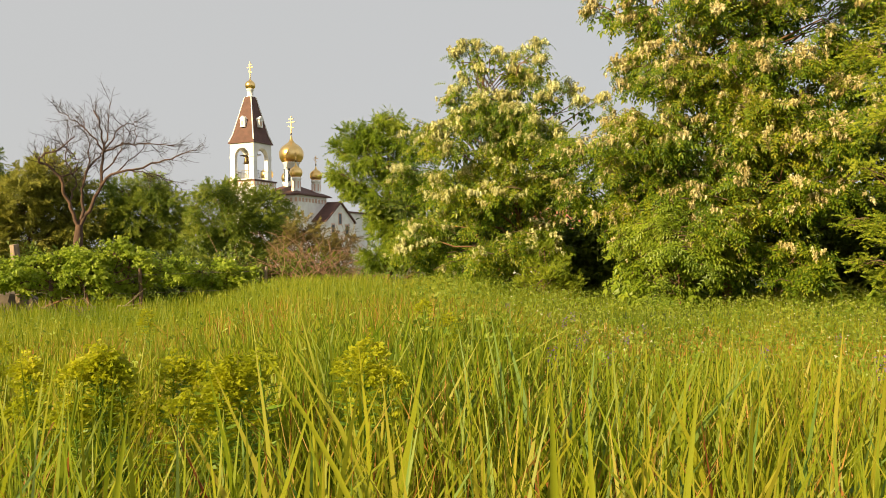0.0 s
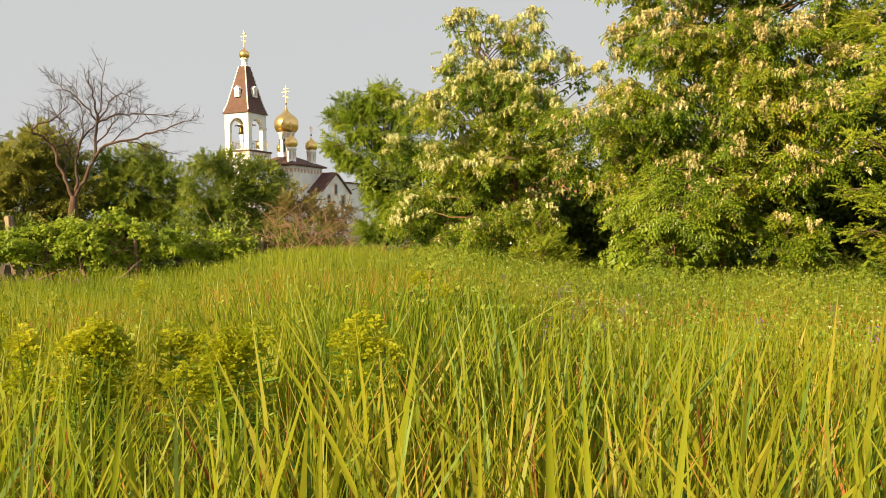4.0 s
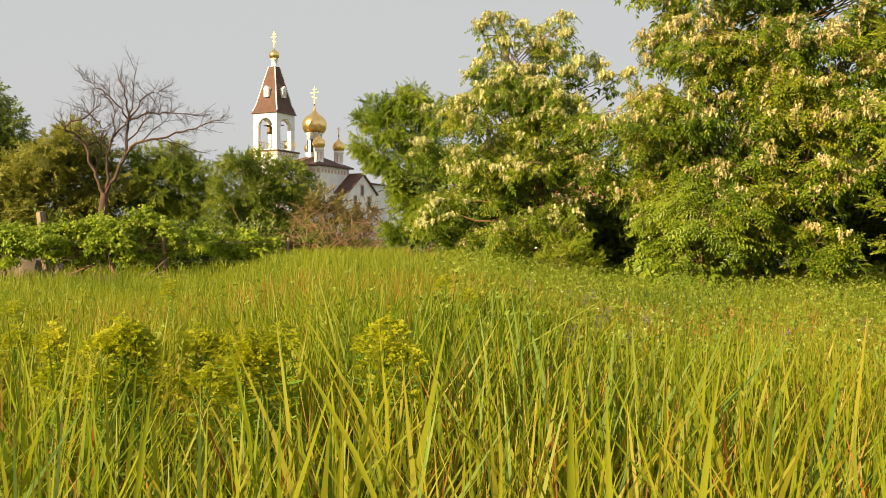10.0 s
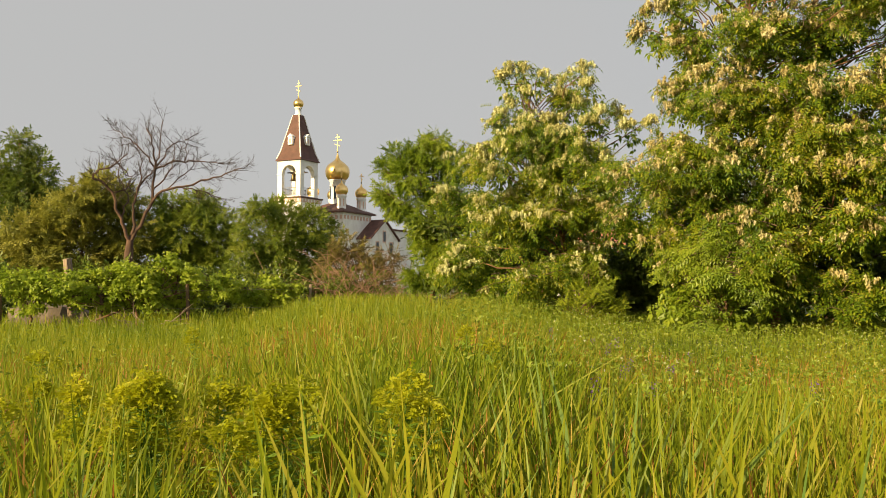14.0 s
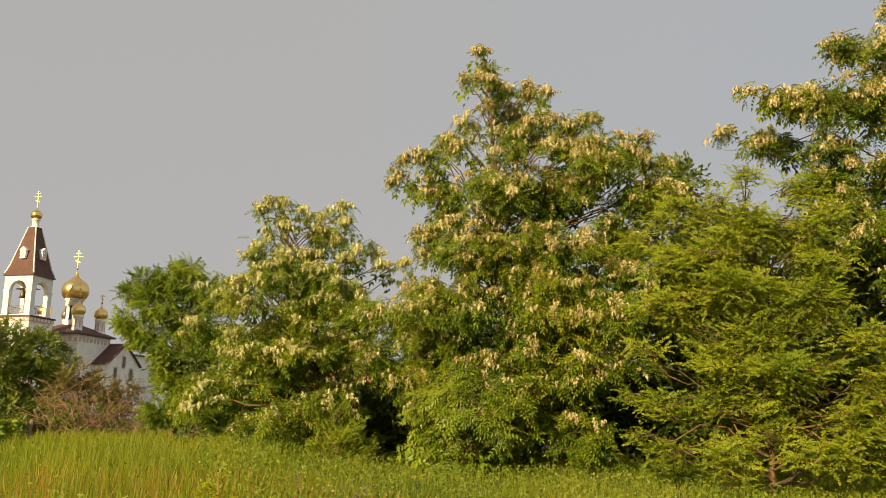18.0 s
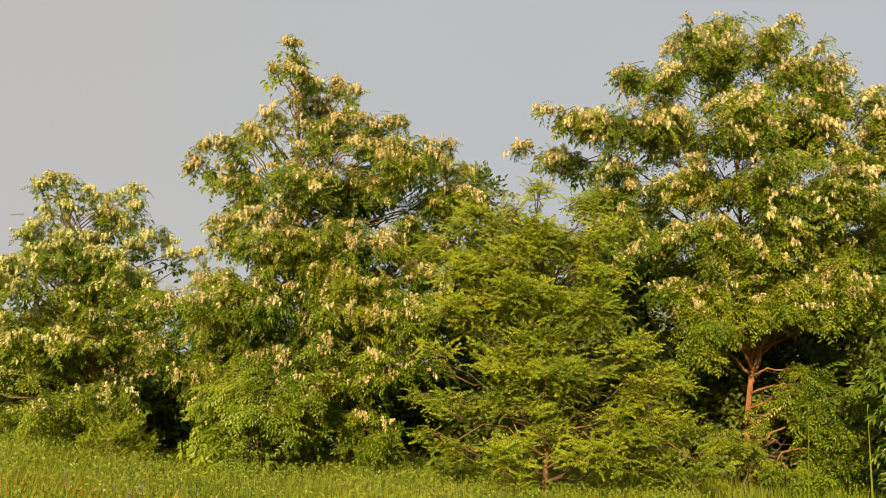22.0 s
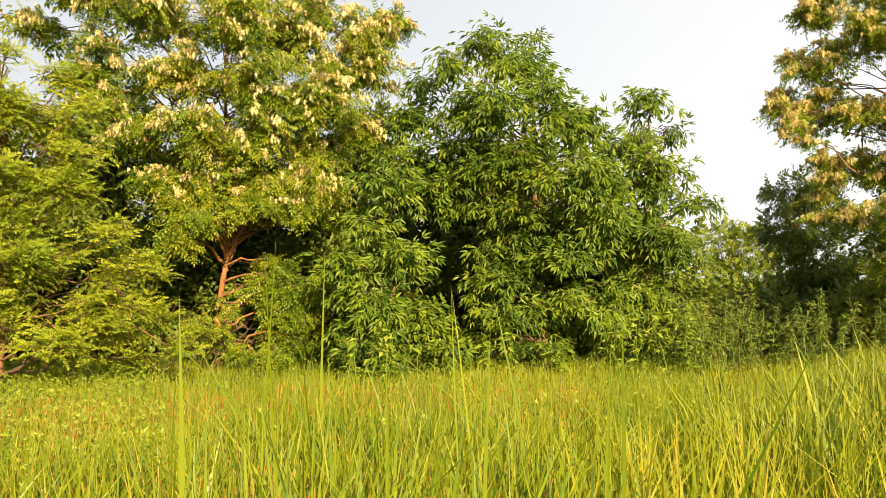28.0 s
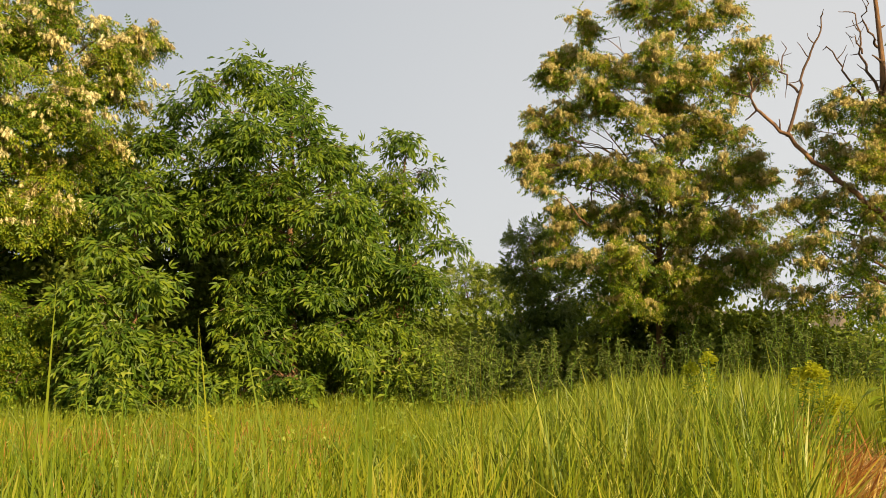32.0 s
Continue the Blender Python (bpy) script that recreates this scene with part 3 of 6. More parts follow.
B6_BOUGHS = [
    (-0.3, 3.9, 0.6), (0.6, 3.6, 0.6), (-1.0, 3.2, 0.65), (0.0, 3.0, 0.75), (0.95, 2.7, 0.7), (-0.6, 2.3, 0.75),
    (0.4, 2.0, 0.75), (-1.1, 1.5, 0.65), (1.1, 1.6, 0.65), (-0.1, 1.1, 0.7), (0.8, 0.8, 0.6), (-0.9, 0.7, 0.55),
]
# ---- the ground: one sheet from underfoot to the horizon ----
def build_ground():
    rings = np.concatenate([np.linspace(0.0, 16, 60), np.geomspace(17, 2600, 28)])
    spokes = 180
    az = np.linspace(-180, 180, spokes, endpoint=False)
    v = []
    for d in rings:
        x, y = polar(az, np.full(spokes, max(d, 0.02)))
        x, y = x + 0.5, y - 0.7
        z = ground_z(x, y)
        if d < 20:
            z = z + np.array([0.03 * noise.noise((p * 0.9, q * 0.9, 0)) for p, q in zip(x, y)])
        v.append(np.stack([x, y, z], 1))
    v = np.concatenate(v)
    f = []
    for i in range(len(rings) - 1):
        for j in range(spokes):
            k = (j + 1) % spokes
            f.append((i * spokes + j, i * spokes + k, (i + 1) * spokes + k, (i + 1) * spokes + j))
    ob = part("ground", mesh_of("ground", v, f, True), GROUND)
    tagged(ob, "meadow soil covered with litter and low green growth", "ground", kind="structure")


def ground_material():
    m, n, l, b = base_material("meadow_ground", 0.95)
    geo = n.new("ShaderNodeNewGeometry")
    big, small = n.new("ShaderNodeTexNoise"), n.new("ShaderNodeTexNoise")
    big.inputs["Scale"].default_value, small.inputs["Scale"].default_value = 0.6, 22
    small.inputs["Detail"].default_value = 6
    l.new(geo.outputs["Position"], big.inputs[0]), l.new(geo.outputs["Position"], small.inputs[0])
    k = n.new("ShaderNodeMath")
    k.operation = "MULTIPLY_ADD"
    k.inputs[1].default_value = 0.6
    l.new(small.outputs[0], k.inputs[0]), l.new(big.outputs[0], k.inputs[2])
    r = ramp_node(n, [(0.5, (0.035, 0.045, 0.012)), (0.75, (0.07, 0.095, 0.018)), (1.0, (0.13, 0.13, 0.04))])
    l.new(k.outputs[0], r.inputs[0]), l.new(r.outputs[0], b.inputs["Base Color"])
    bp = n.new("ShaderNodeBump")
    bp.inputs["Distance"].default_value = 0.03
    l.new(small.outputs[0], bp.inputs["Height"]), l.new(bp.outputs[0], b.inputs["Normal"])
    return m


GROUND = ground_material()
build_ground()
# ---- trees ----
ROBINIA_LEAF = pinnate(5, 0.215, 0.115, 0.42, 64, 0.16)
ROBINIA_COARSE = pinnate(2, 0.42, 0.26, 0.45)
MAPLE_LEAF = pinnate(2, 0.44, 0.175, 0.5, 44, 0.40)
MAPLE_COARSE = pinnate(1, 0.5, 0.24, 0.5, 44, 0.40)
ELM_SPRAY = twig_spray(13, 0.20, 0.11, 0.10)
SHRUB_SPRAY = twig_spray(9, 0.32, 0.17, 0.25)
SHRUB_COARSE = twig_spray(5, 0.40, 0.26, 0.25)
RACEME = raceme(6)


def crown_points(boughs, d, depth, back, rng):
    """Bough centres in the tree's own axes: x across, y away from the meadow, z up."""
    out = []
    for i, (cx, cz, r) in enumerate(boughs):
        wide = max([abs(q[0]) + q[2] for q in boughs if abs(q[1] - cz) < 0.8])
        room = depth * math.sqrt(max(0.08, 1 - min(1.0, abs(cx) / (wide + 0.01)) ** 2)) * min(1.0, wide / 1.6)
        for side in ((-1, 1) if back else (-1,)):
            dy = side * room * rng.uniform(0.05, 0.8) if side < 0 else room * rng.uniform(0.1, 0.9)
            k = (d + dy) / d
            out.append((cx * k, dy, EYE[2] + (cz - EYE[2]) * k, r * (1.0 if side < 0 else 1.05), side < 0))
    return out


def tree(name, az, d, boughs, label, leaf, leaf_mat, leaf_size, per, depth=1.3, trunk_r=0.07, lean=0.0, top=None, bark=BARK,
         blossoms=0, blossom_from=1.5, sprays=4, spread=0.80, fork=None, category="tree", back=True, back_share=0.5, seed=1, twigs=7, droop=-0.15, clumps=8, flat=0.13, thin=1.0, limb_r=0.3, tall=0.95, blossom_mat=None, arms=0, rise=0.12, tuft=0.1, show=None, tilt=0.35, coarse=None):
    rng = np.random.default_rng(seed)
    x, y = polar(az, d)
    z0 = float(ground_z(x, y))
    t = thing(name, (x, y, z0), label, category, turn=radians(az))
    zs = [b[1] for b in boughs]
    top = top or max(zs)
    tip = max(boughs, key=lambda b: b[1])
    # trunk
    height = top - z0
    n = 9
    zz = np.linspace(-0.05, height, n)
    px = tip[0] * np.clip(zz / height, 0, 1) ** 1.4 + lean * np.sin(zz / height * math.pi)
    pts = np.stack([px + rng.normal(0, 0.03, n) * (zz > 0.3), rng.normal(0, 0.04, n) * (zz > 0.3), zz], 1)
    rad = trunk_r * (1 - 0.88 * np.linspace(0, 1, n)) * np.where(zz < 0.1, 1.25, 1.0)
    part("trunk", mesh_of("trunk", *tube(pts, rad, 9), True), bark, t)
    centres = crown_points(boughs, d, depth, back, rng)
    twig_bits = []
    leaf_p, leaf_w, leaf_n, blo_p = [], [], [], []
    far_p, far_w, far_n, leaf_s = [], [], [], []
    for i, (cx, cy, cz, r, front) in enumerate(centres):
        cz -= z0
        if arms and not front:
            cx, cz, r = cx * 0.88, cz - 0.15, r * 0.85
        # limb from the trunk to the bough
        reach = math.hypot(cx, cy)
        zb = min(max(cz - 0.55 * reach - 0.25, min(fork or 0.45, max(cz - 0.15, 0.08)) + 0.12 * rng.uniform(0, 1)), height * 0.93)
        bx = np.interp(zb, zz, pts[:, 0])
        by = np.interp(zb, zz, pts[:, 1])
        rb = np.interp(zb, zz, rad)
        way = bent((bx, by, zb), (cx, cy, cz), sag=0.10 * reach, wob=0.35, n=6, rng=rng)
        v, f = tube(way, np.linspace(max(rb * limb_r * 1.6, 0.008), 0.006, 6), 5)
        if front and i % 2 == 0:
            part("limb", mesh_of("limb", v, f, True), bark, t)
        else:
            twig_bits.append((v, f))
        c = np.array([cx, cy, cz])
        if arms:
            # flat arms that reach out of the bough, leafy along their length, with blossom hanging near the ends
            share = 1.0 if front else back_share
            knots = max(1, int(round(8 * (r / 0.5) ** 2)))
            hub = unit(rng.normal(0, 1, (knots, 3)) + np.array([0, -0.5, 0.1])) * rng.uniform(0.3, 0.8, (knots, 1)) * r * np.array([0.95, 0.95, 0.85 * tall])
            if knots == 1:
                hub *= 0.0
            for _ in range(max(3 if front else 1, int(round(arms * (r / 0.42) ** 1.5 * share)))):
                away = np.array([cx, cy, 0.0]) / (reach + 0.3)
                w = unit(rng.normal(0, 0.75, 3) * np.array([1, 1, 0.3]) + away * (0.6 if r > 0.3 else 1.0) + np.array([0, -0.25, rise]))
                long = min(0.45 * r + 0.18, 0.95 * r + 0.04) * rng.uniform(0.7, 1.45)
                a = c + hub[rng.integers(0, knots)] - w * long * 0.5 + rng.normal(0, 1, 3) * np.array([0.10, 0.10, 0.065]) * min(0.5 + r, 2.6 * r)
                e = a + w * long + np.array([0, 0, -0.16 * long])
                path = bent(a, e, 0.15 * long, 0.3, 6, rng)
                if front:
                    twig_bits.append(tube(path, [0.0075, 0.006, 0.005, 0.004, 0.003, 0.002], 3))
                count = int(per * long * rng.uniform(0.7, 1.3)) + 3
                f = rng.uniform(tuft, 1.0, count) ** (0.8 if tuft < 0.3 else 0.6)
                p = np.stack([np.interp(f, np.linspace(0, 1, 6), path[:, k]) for k in range(3)], 1)
                lat = unit(np.cross(w, (0, 0, 1.0)))
                s = rng.choice([-1.0, 1.0], count)[:, None]
                bag = (leaf_p, leaf_w, leaf_n) if front else (far_p, far_w, far_n)
                if front:
                    leaf_s.append(np.full(count, min(1.0, 0.55 + 1.4 * r)))
                bag[0].append(p + rng.normal(0, 1, (count, 3)) * np.array([0.04, 0.04, flat * 0.4]))
                bag[1].append(w * rng.uniform(0.1, 1.0, (count, 1)) + lat * s * rng.uniform(0.3, 1.0, (count, 1)) + rng.normal(0, 0.3, (count, 3)) + np.array([0, 0, droop]))
                bag[2].append(np.tile(np.array([0, -tilt, 0.9]) + w * 0.45, (count, 1)))
                high = a[2] + z0 - blossom_from
                if not (blossoms and front and high > 0):
                    continue
                for _ in range(rng.poisson(1.6 * blossoms * min(1.0, 0.3 + high / 3.0))):
                    f0 = rng.uniform(0.4, 1.02)
                    m = rng.integers(2, 8)
                    f = np.clip(f0 + rng.normal(0, 0.055 / long, m), 0.15, 1.04)
                    q = np.stack([np.interp(f, np.linspace(0, 1, 6), path[:, k]) for k in range(3)], 1)
                    blo_p += list(q + rng.normal(0, 1, (m, 3)) * np.array([0.035, 0.035, 0.025]) + w * 0.03 + np.array([0, -0.06, 0.03]))
            continue
        airy = np.interp((cz + z0) / top, [0.55, 1.0], [1.0, thin])
        count = int(per * r * r * airy * (1.0 if front else back_share)) + 3
        subs = max(4, int(round(clumps * r / 0.4)))
        sub = unit(rng.normal(0, 1, (subs, 3))) * rng.uniform(0.5, 0.92, (subs, 1)) * r * spread * np.array([1.08, 1.08, tall])
        which = rng.integers(0, subs, count)
        p = sub[which] + rng.normal(0, 1, (count, 3)) * np.array([0.30, 0.30, flat]) * r
        far = np.linalg.norm(p, axis=1, keepdims=True) / (r * spread)
        p = p / np.maximum(1.0, far / 1.02)
        for q in sub[: twigs]:
            twig_bits.append(tube(bent(c - q * 0.15, c + q, 0.03, 0.3, 4, rng), [0.006, 0.005, 0.004, 0.002], 3))
        for _ in range(sprays):
            outward = unit(p) * 0.6 + unit(sub[which]) * 0.4
            w = outward * 0.8 + rng.normal(0, 0.5, (count, 3)) + np.array([0, 0, droop])
            leaf_p.append(c + p + rng.normal(0, 0.025, p.shape))
            leaf_w.append(w)
            leaf_n.append(np.array([0, 0, 0.75]) + outward * 0.9)
        if blossoms and front and cz > blossom_from - z0:
            nb = rng.poisson(blossoms * r * r * min(1.0, 0.35 + (cz + z0 - blossom_from) / 2.5))
            pick = rng.integers(0, subs, nb)
            o = sub[pick] * 1.12 + unit(rng.normal(0, 1, (nb, 3)) + np.array([0, -0.7, 0.3])) * r * 0.3
            for q in o:
                row = unit(rng.normal(0, 1, 3) * np.array([1, 1, 0.25]))
                for _ in range(rng.integers(4, 10)):
                    blo_p.append(c + q + row * rng.normal(0, 0.085) + rng.normal(0, 0.022, 3))
    tagged(part("branchwork", mesh_of("branchwork", *join(twig_bits), True), TWIG, t), kind="stuff")
    leaf_p, leaf_w, leaf_n = np.concatenate(leaf_p), np.concatenate(leaf_w), np.concatenate(leaf_n)
    if show:
        axis = np.interp(leaf_p[:, 2], zz, pts[:, 0])
        hides = (np.abs(leaf_p[:, 0] - axis) < 0.09) & (leaf_p[:, 1] < 0.1) & (leaf_p[:, 2] > show[0]) & (leaf_p[:, 2] < show[1])
        keep = ~hides | (rng.uniform(0, 1, len(leaf_p)) < 0.22)
        leaf_p, leaf_w, leaf_n = leaf_p[keep], leaf_w[keep], leaf_n[keep]
        leaf_s = [np.concatenate(leaf_s)[keep]] if leaf_s else []
    size = leaf_size * rng.uniform(0.7, 1.25, len(leaf_p)) * (np.concatenate(leaf_s) if leaf_s else 1.0)
    leaves = [spread_copies(leaf, leaf_axes(leaf_w, size, 0.4, leaf_n), leaf_p)]
    if far_p:
        far_p = np.concatenate(far_p)
        size = leaf_size * 0.95 * rng.uniform(0.8, 1.2, len(far_p))
        leaves.append(spread_copies(coarse or leaf, leaf_axes(np.concatenate(far_w), size, 0.4, np.concatenate(far_n)), far_p))
    tagged(part("crown", mesh_of("crown", *join(leaves)), leaf_mat, t), kind="stuff")
    if blo_p:
        blo_p = np.array(blo_p)
        ax = leaf_axes(rng.normal(0, 1, (len(blo_p), 3)) * np.array([1, 1, 0.05]), rng.uniform(0.075, 0.125, len(blo_p)), 0.2)
        tagged(part("blossom", scatter("blossom", RACEME, ax, blo_p), blossom_mat or BLOSSOM, t, "hanging cream blossom clusters"), kind="stuff")
    return t


VINE_LEAF = gather([rhomb((0, 0, 0), (1, 0, -0.3), 0.55, 0.5, 0.3), rhomb((0, 0, 0), (0.5, 0.9, -0.2), 0.48, 0.42, 0.3), rhomb((0, 0, 0), (0.5, -0.9, -0.2), 0.48, 0.42, 0.3),
                    rhomb((0.5, 0.2, 0.1), (0.6, 0.8, -0.3), 0.4, 0.4, 0.3), rhomb((-0.2, -0.3, -0.1), (-0.3, -0.9, -0.3), 0.4, 0.36, 0.3)])

tree("robinia", -18.5, 11.5, T1_BOUGHS, "tall young robinia in cream blossom with a slim brown trunk", ROBINIA_LEAF, ROBINIA, 0.205, 30, 1.3, 0.055, blossoms=1.5, blossom_from=1.0, seed=11, flat=0.10, blossom_mat=BLOSSOM_OCHRE, fork=0.9, arms=15, droop=-0.3, tall=0.8, back_share=0.3, coarse=ROBINIA_COARSE)
tree("robinia", -5.7, 13.0, T2_BOUGHS, "bushy robinia thick with cream blossom", ROBINIA_LEAF, ROBINIA, 0.205, 28, 1.3, 0.05, blossoms=1.8, blossom_from=0.8, seed=12, flat=0.11, fork=0.5, back_share=0.3, arms=14, tall=0.85, droop=-0.3, coarse=ROBINIA_COARSE)
forked_robinia = tree("robinia", -47.4, 11.8, T3_BOUGHS + T3b_BOUGHS + [(1.35, 2.8, 0.35), (1.05, 1.25, 0.32), (0.95, 1.2, 0.34), (-0.12, 0.85, 0.2), (0.14, 0.62, 0.2), (0.05, 1.15, 0.14)], "broad robinia in blossom with a forked trunk coloured sunlit orange-brown", ROBINIA_LEAF, ROBINIA, 0.205, 30, 1.5, 0.045, blossoms=1.7, blossom_from=2.4, seed=13, flat=0.10, blossom_mat=BLOSSOM_OCHRE, fork=1.6, back_share=0.3, arms=16, tall=0.85, droop=-0.3, show=(1.3, 2.0), coarse=ROBINIA_COARSE, bark=BARK_SUNLIT)
for ends in ([(0.03, 1.45), (-0.08, 1.72), (-0.2, 1.95), (-0.34, 2.12)], [(0.03, 1.5), (-0.02, 1.8), (-0.06, 2.0), (-0.1, 2.25)], [(0.03, 1.5), (0.08, 1.8), (0.12, 2.0), (0.15, 2.3)], [(0.04, 1.5), (0.14, 1.8), (0.35, 2.2), (0.62, 2.75)], [(0.02, 1.4), (-0.14, 1.6), (-0.26, 1.72), (-0.4, 1.8)]):
    way = np.array([(p_, -0.12 * i, q_) for i, (p_, q_) in enumerate(ends)])
    fine = np.linspace(0, 3, 10)
    part("limb", mesh_of("limb", *tube(np.stack([np.interp(fine, range(4), way[:, k]) for k in range(3)], 1) + RNG.normal(0, 0.012, (10, 3)), np.linspace(0.026, 0.009, 10), 7), True), BARK_SUNLIT, forked_robinia)
between = [((a_[0] + b_[0]) / 2, (a_[1] + b_[1]) / 2 - 0.1, 0.3) for a_, b_ in zip(T4_BOUGHS, T4_BOUGHS[1:]) if abs(a_[0] - b_[0]) < 1.2]
tree("robinia", -92.8, 15.0, [(p_, q_, max(r_, 0.25) * 1.3) for p_, q_, r_ in T4_BOUGHS] + between, "tall airy robinia with yellowish blossom behind the grass bank", ROBINIA_LEAF, ROBINIA, 0.205, 24, 1.3, 0.08, blossoms=2.6, tilt=0.8, blossom_from=1.6, seed=14, flat=0.12, blossom_mat=BLOSSOM_SUNLIT, fork=1.2, back_share=0.22, tall=1.15, arms=17, droop=-0.3, rise=0.25, coarse=ROBINIA_COARSE, limb_r=0.2)
dead_robinia = tree("robinia", -106.5, 13.5, T5_BOUGHS, "robinia with thin foliage and bare dead branches", ROBINIA_LEAF, ROBINIA, 0.205, 24, 1.2, 0.10, blossoms=2.4, tilt=0.8, blossom_from=1.4, seed=15, flat=0.12, blossom_mat=BLOSSOM_SUNLIT, fork=1.2, back_share=0.22, tall=1.1, arms=14, droop=-0.3, rise=0.25, top=4.4, coarse=ROBINIA_COARSE, limb_r=0.2)
tree("elm_sapling", -34.3, 9.8, SM_BOUGHS, "young elm with fine yellow-green leaves in layers", ELM_SPRAY, ELM, 0.17, 25, 1.0, 0.036, seed=16, fork=0.6, droop=-0.02, rise=0.22, limb_r=0.25, flat=0.09, arms=24, show=(0.2, 0.7), tilt=0.7, tall=0.9, back_share=0.35)
tree("ash_leaved_maple", -68.5, 12.3, [(p_, q_, r_ * 0.88) for p_, q_, r_ in M_BOUGHS], "large ash-leaved maple with hanging bright green leaves", MAPLE_LEAF, MAPLE, 0.225, 24, 1.4, 0.08, seed=17, droop=-0.25, arms=15, rise=0.3, tuft=0.4, tall=1.0, fork=0.8, tilt=0.8, back_share=0.3, coarse=MAPLE_COARSE)
tree("ash_leaved_maple", -58.3, 10.6, [(p_, q_, r_ * 0.88) for p_, q_, r_ in M1_BOUGHS], "young ash-leaved maple leafy down to the grass", MAPLE_LEAF, MAPLE, 0.225, 24, 0.8, 0.04, seed=18, droop=-0.25, arms=15, rise=0.3, tuft=0.4, tall=1.0, fork=0.3, tilt=0.8, back_share=0.3, coarse=MAPLE_COARSE)
tree("ash_leaved_maple", -75.4, 13.2, [(p_, q_, r_ * 0.88) for p_, q_, r_ in M3_BOUGHS], "slender ash-leaved maple at the end of the row", MAPLE_LEAF, MAPLE, 0.225, 24, 1.0, 0.05, seed=19, droop=-0.25, arms=15, rise=0.3, tuft=0.4, tall=1.0, fork=0.4, tilt=0.8, back_share=0.3, coarse=MAPLE_COARSE)
tree("bush", -6.6, 11.8, BUSH_BOUGHS, "small feathery yellow-green bush at the foot of the robinia", ELM_SPRAY, ELM, 0.12, 60, 0.3, 0.015, seed=41, fork=0.1, category="bush", arms=34, droop=0.3, rise=0.6, tilt=0.7, tall=1.0, back_share=0.3, limb_r=0.2)
tree("young_robinia", -15.6, 10.7, YOUNG_BOUGHS, "young robinia with fresh green leaves and no blossom", ROBINIA_LEAF, LIGHT_LEAF, 0.205, 30, 0.5, 0.02, seed=42, fork=0.2, arms=16, droop=-0.25, tall=0.9, tilt=0.7, back_share=0.3, coarse=ROBINIA_COARSE, limb_r=0.2)
tree("round_tree", 3.8, 17.0, B1_BOUGHS, "dense round green tree beside the robinias", SHRUB_SPRAY, LIGHT_LEAF, 0.165, 480, 1.2, 0.07, seed=20, fork=0.4)
tree("background_tree", -27.5, 14.0, B2_BOUGHS, "dark leafy tree between the robinias", SHRUB_COARSE, SHRUB, 0.24, 130, 1.0, 0.07, seed=21, fork=0.4)
tree("background_tree", -34.6, 14.3, B6_BOUGHS, "dark leafy tree closing the gap behind the elm", SHRUB_COARSE, SHRUB, 0.26, 150, 0.9, 0.07, seed=34, fork=0.4, back_share=0.25)
tree("background_tree", -40.9, 14.6, B3_BOUGHS, "dark leafy tree showing between elm and robinia", SHRUB_COARSE, SHRUB, 0.24, 230, 1.0, 0.07, seed=29, fork=0.4)
tree("background_tree", -55.4, 14.2, B4_BOUGHS, "dark leafy tree in the shade beside the maples", SHRUB_COARSE, SHRUB, 0.24, 230, 0.9, 0.07, seed=30, fork=0.4)
tree("background_tree", -62.4, 15.0, B5_BOUGHS, "dark leafy tree in the hollow behind the maples", SHRUB_COARSE, SHRUB, 0.24, 120, 0.7, 0.07, seed=33, fork=0.4)
# added dark leaf masses that stand in for shade in the gaps of the row
for az_, seed_ in ((-48.6, 37), (-58.6, 38), (-65.6, 35), (-71.8, 36)):
    tree("background_tree", az_, 15.4 if az_ < -60 else 14.6, B6_BOUGHS, "added dark leafy fill standing in for shade behind the row", SHRUB_COARSE, SHRUB, 0.26, 110, 0.8, 0.07, seed=seed_, fork=0.4, back_share=0.25)
tree("far_tree", -80.7, 34.0, F1_BOUGHS, "far dull green willow-like tree in the gap", SHRUB_SPRAY, SHRUB_SUNNY, 0.40, 50, 2.0, 0.12, seed=22, fork=0.6)
tree("dark_tree", -84.7, 19.0, F2_BOUGHS, "dark dense tree behind the tall robinia", SHRUB_SPRAY, SHRUB, 0.26, 170, 1.2, 0.09, seed=23, fork=0.5)
tree("far_tree", 29.5, 40.0, S1_BOUGHS, "dark far tree above the bushes", SHRUB_SPRAY, SHRUB, 0.45, 50, 2.0, 0.15, seed=24, fork=0.6)
tree("shrub", 26.8, 27.0, S2_BOUGHS, "dull olive overgrown shrub behind the vines", SHRUB_SPRAY, OLIVE, 0.30, 130, 1.5, 0.06, seed=25, fork=0.3, category="shrub")
tree("shrub", 19.8, 28.0, S3_BOUGHS, "dark green leafy shrub behind the dead tree", SHRUB_SPRAY, SHRUB_SUNNY, 0.23, 200, 1.5, 0.06, seed=26, fork=0.3, category="shrub")
tree("shrub", 13.3, 25.0, S4_BOUGHS, "rounded green shrub in front of the church", SHRUB_SPRAY, SHRUB_SUNNY, 0.21, 240, 1.4, 0.06, seed=27, fork=0.3, category="shrub")
tree("shrub", 8.4, 21.0, S5_BOUGHS, "sparse shrub with reddish bare twigs", SHRUB_SPRAY, BRUSH, 0.20, 130, 0.8, 0.03, seed=28, fork=0.2, category="shrub", twigs=40)
tree("creeper", -47.7, 11.5, [(-0.06, 1.25, 0.12), (-0.1, 0.9, 0.16), (0.02, 0.6, 0.2), (-0.25, 0.62, 0.18), (0.12, 0.5, 0.16)], "leafy creeper climbing the foot of the forked trunk", VINE_LEAF, WEED, 0.075, 700, 0.15, 0.01, seed=43, fork=0.3, category="vine", sprays=2, back_share=0.3)
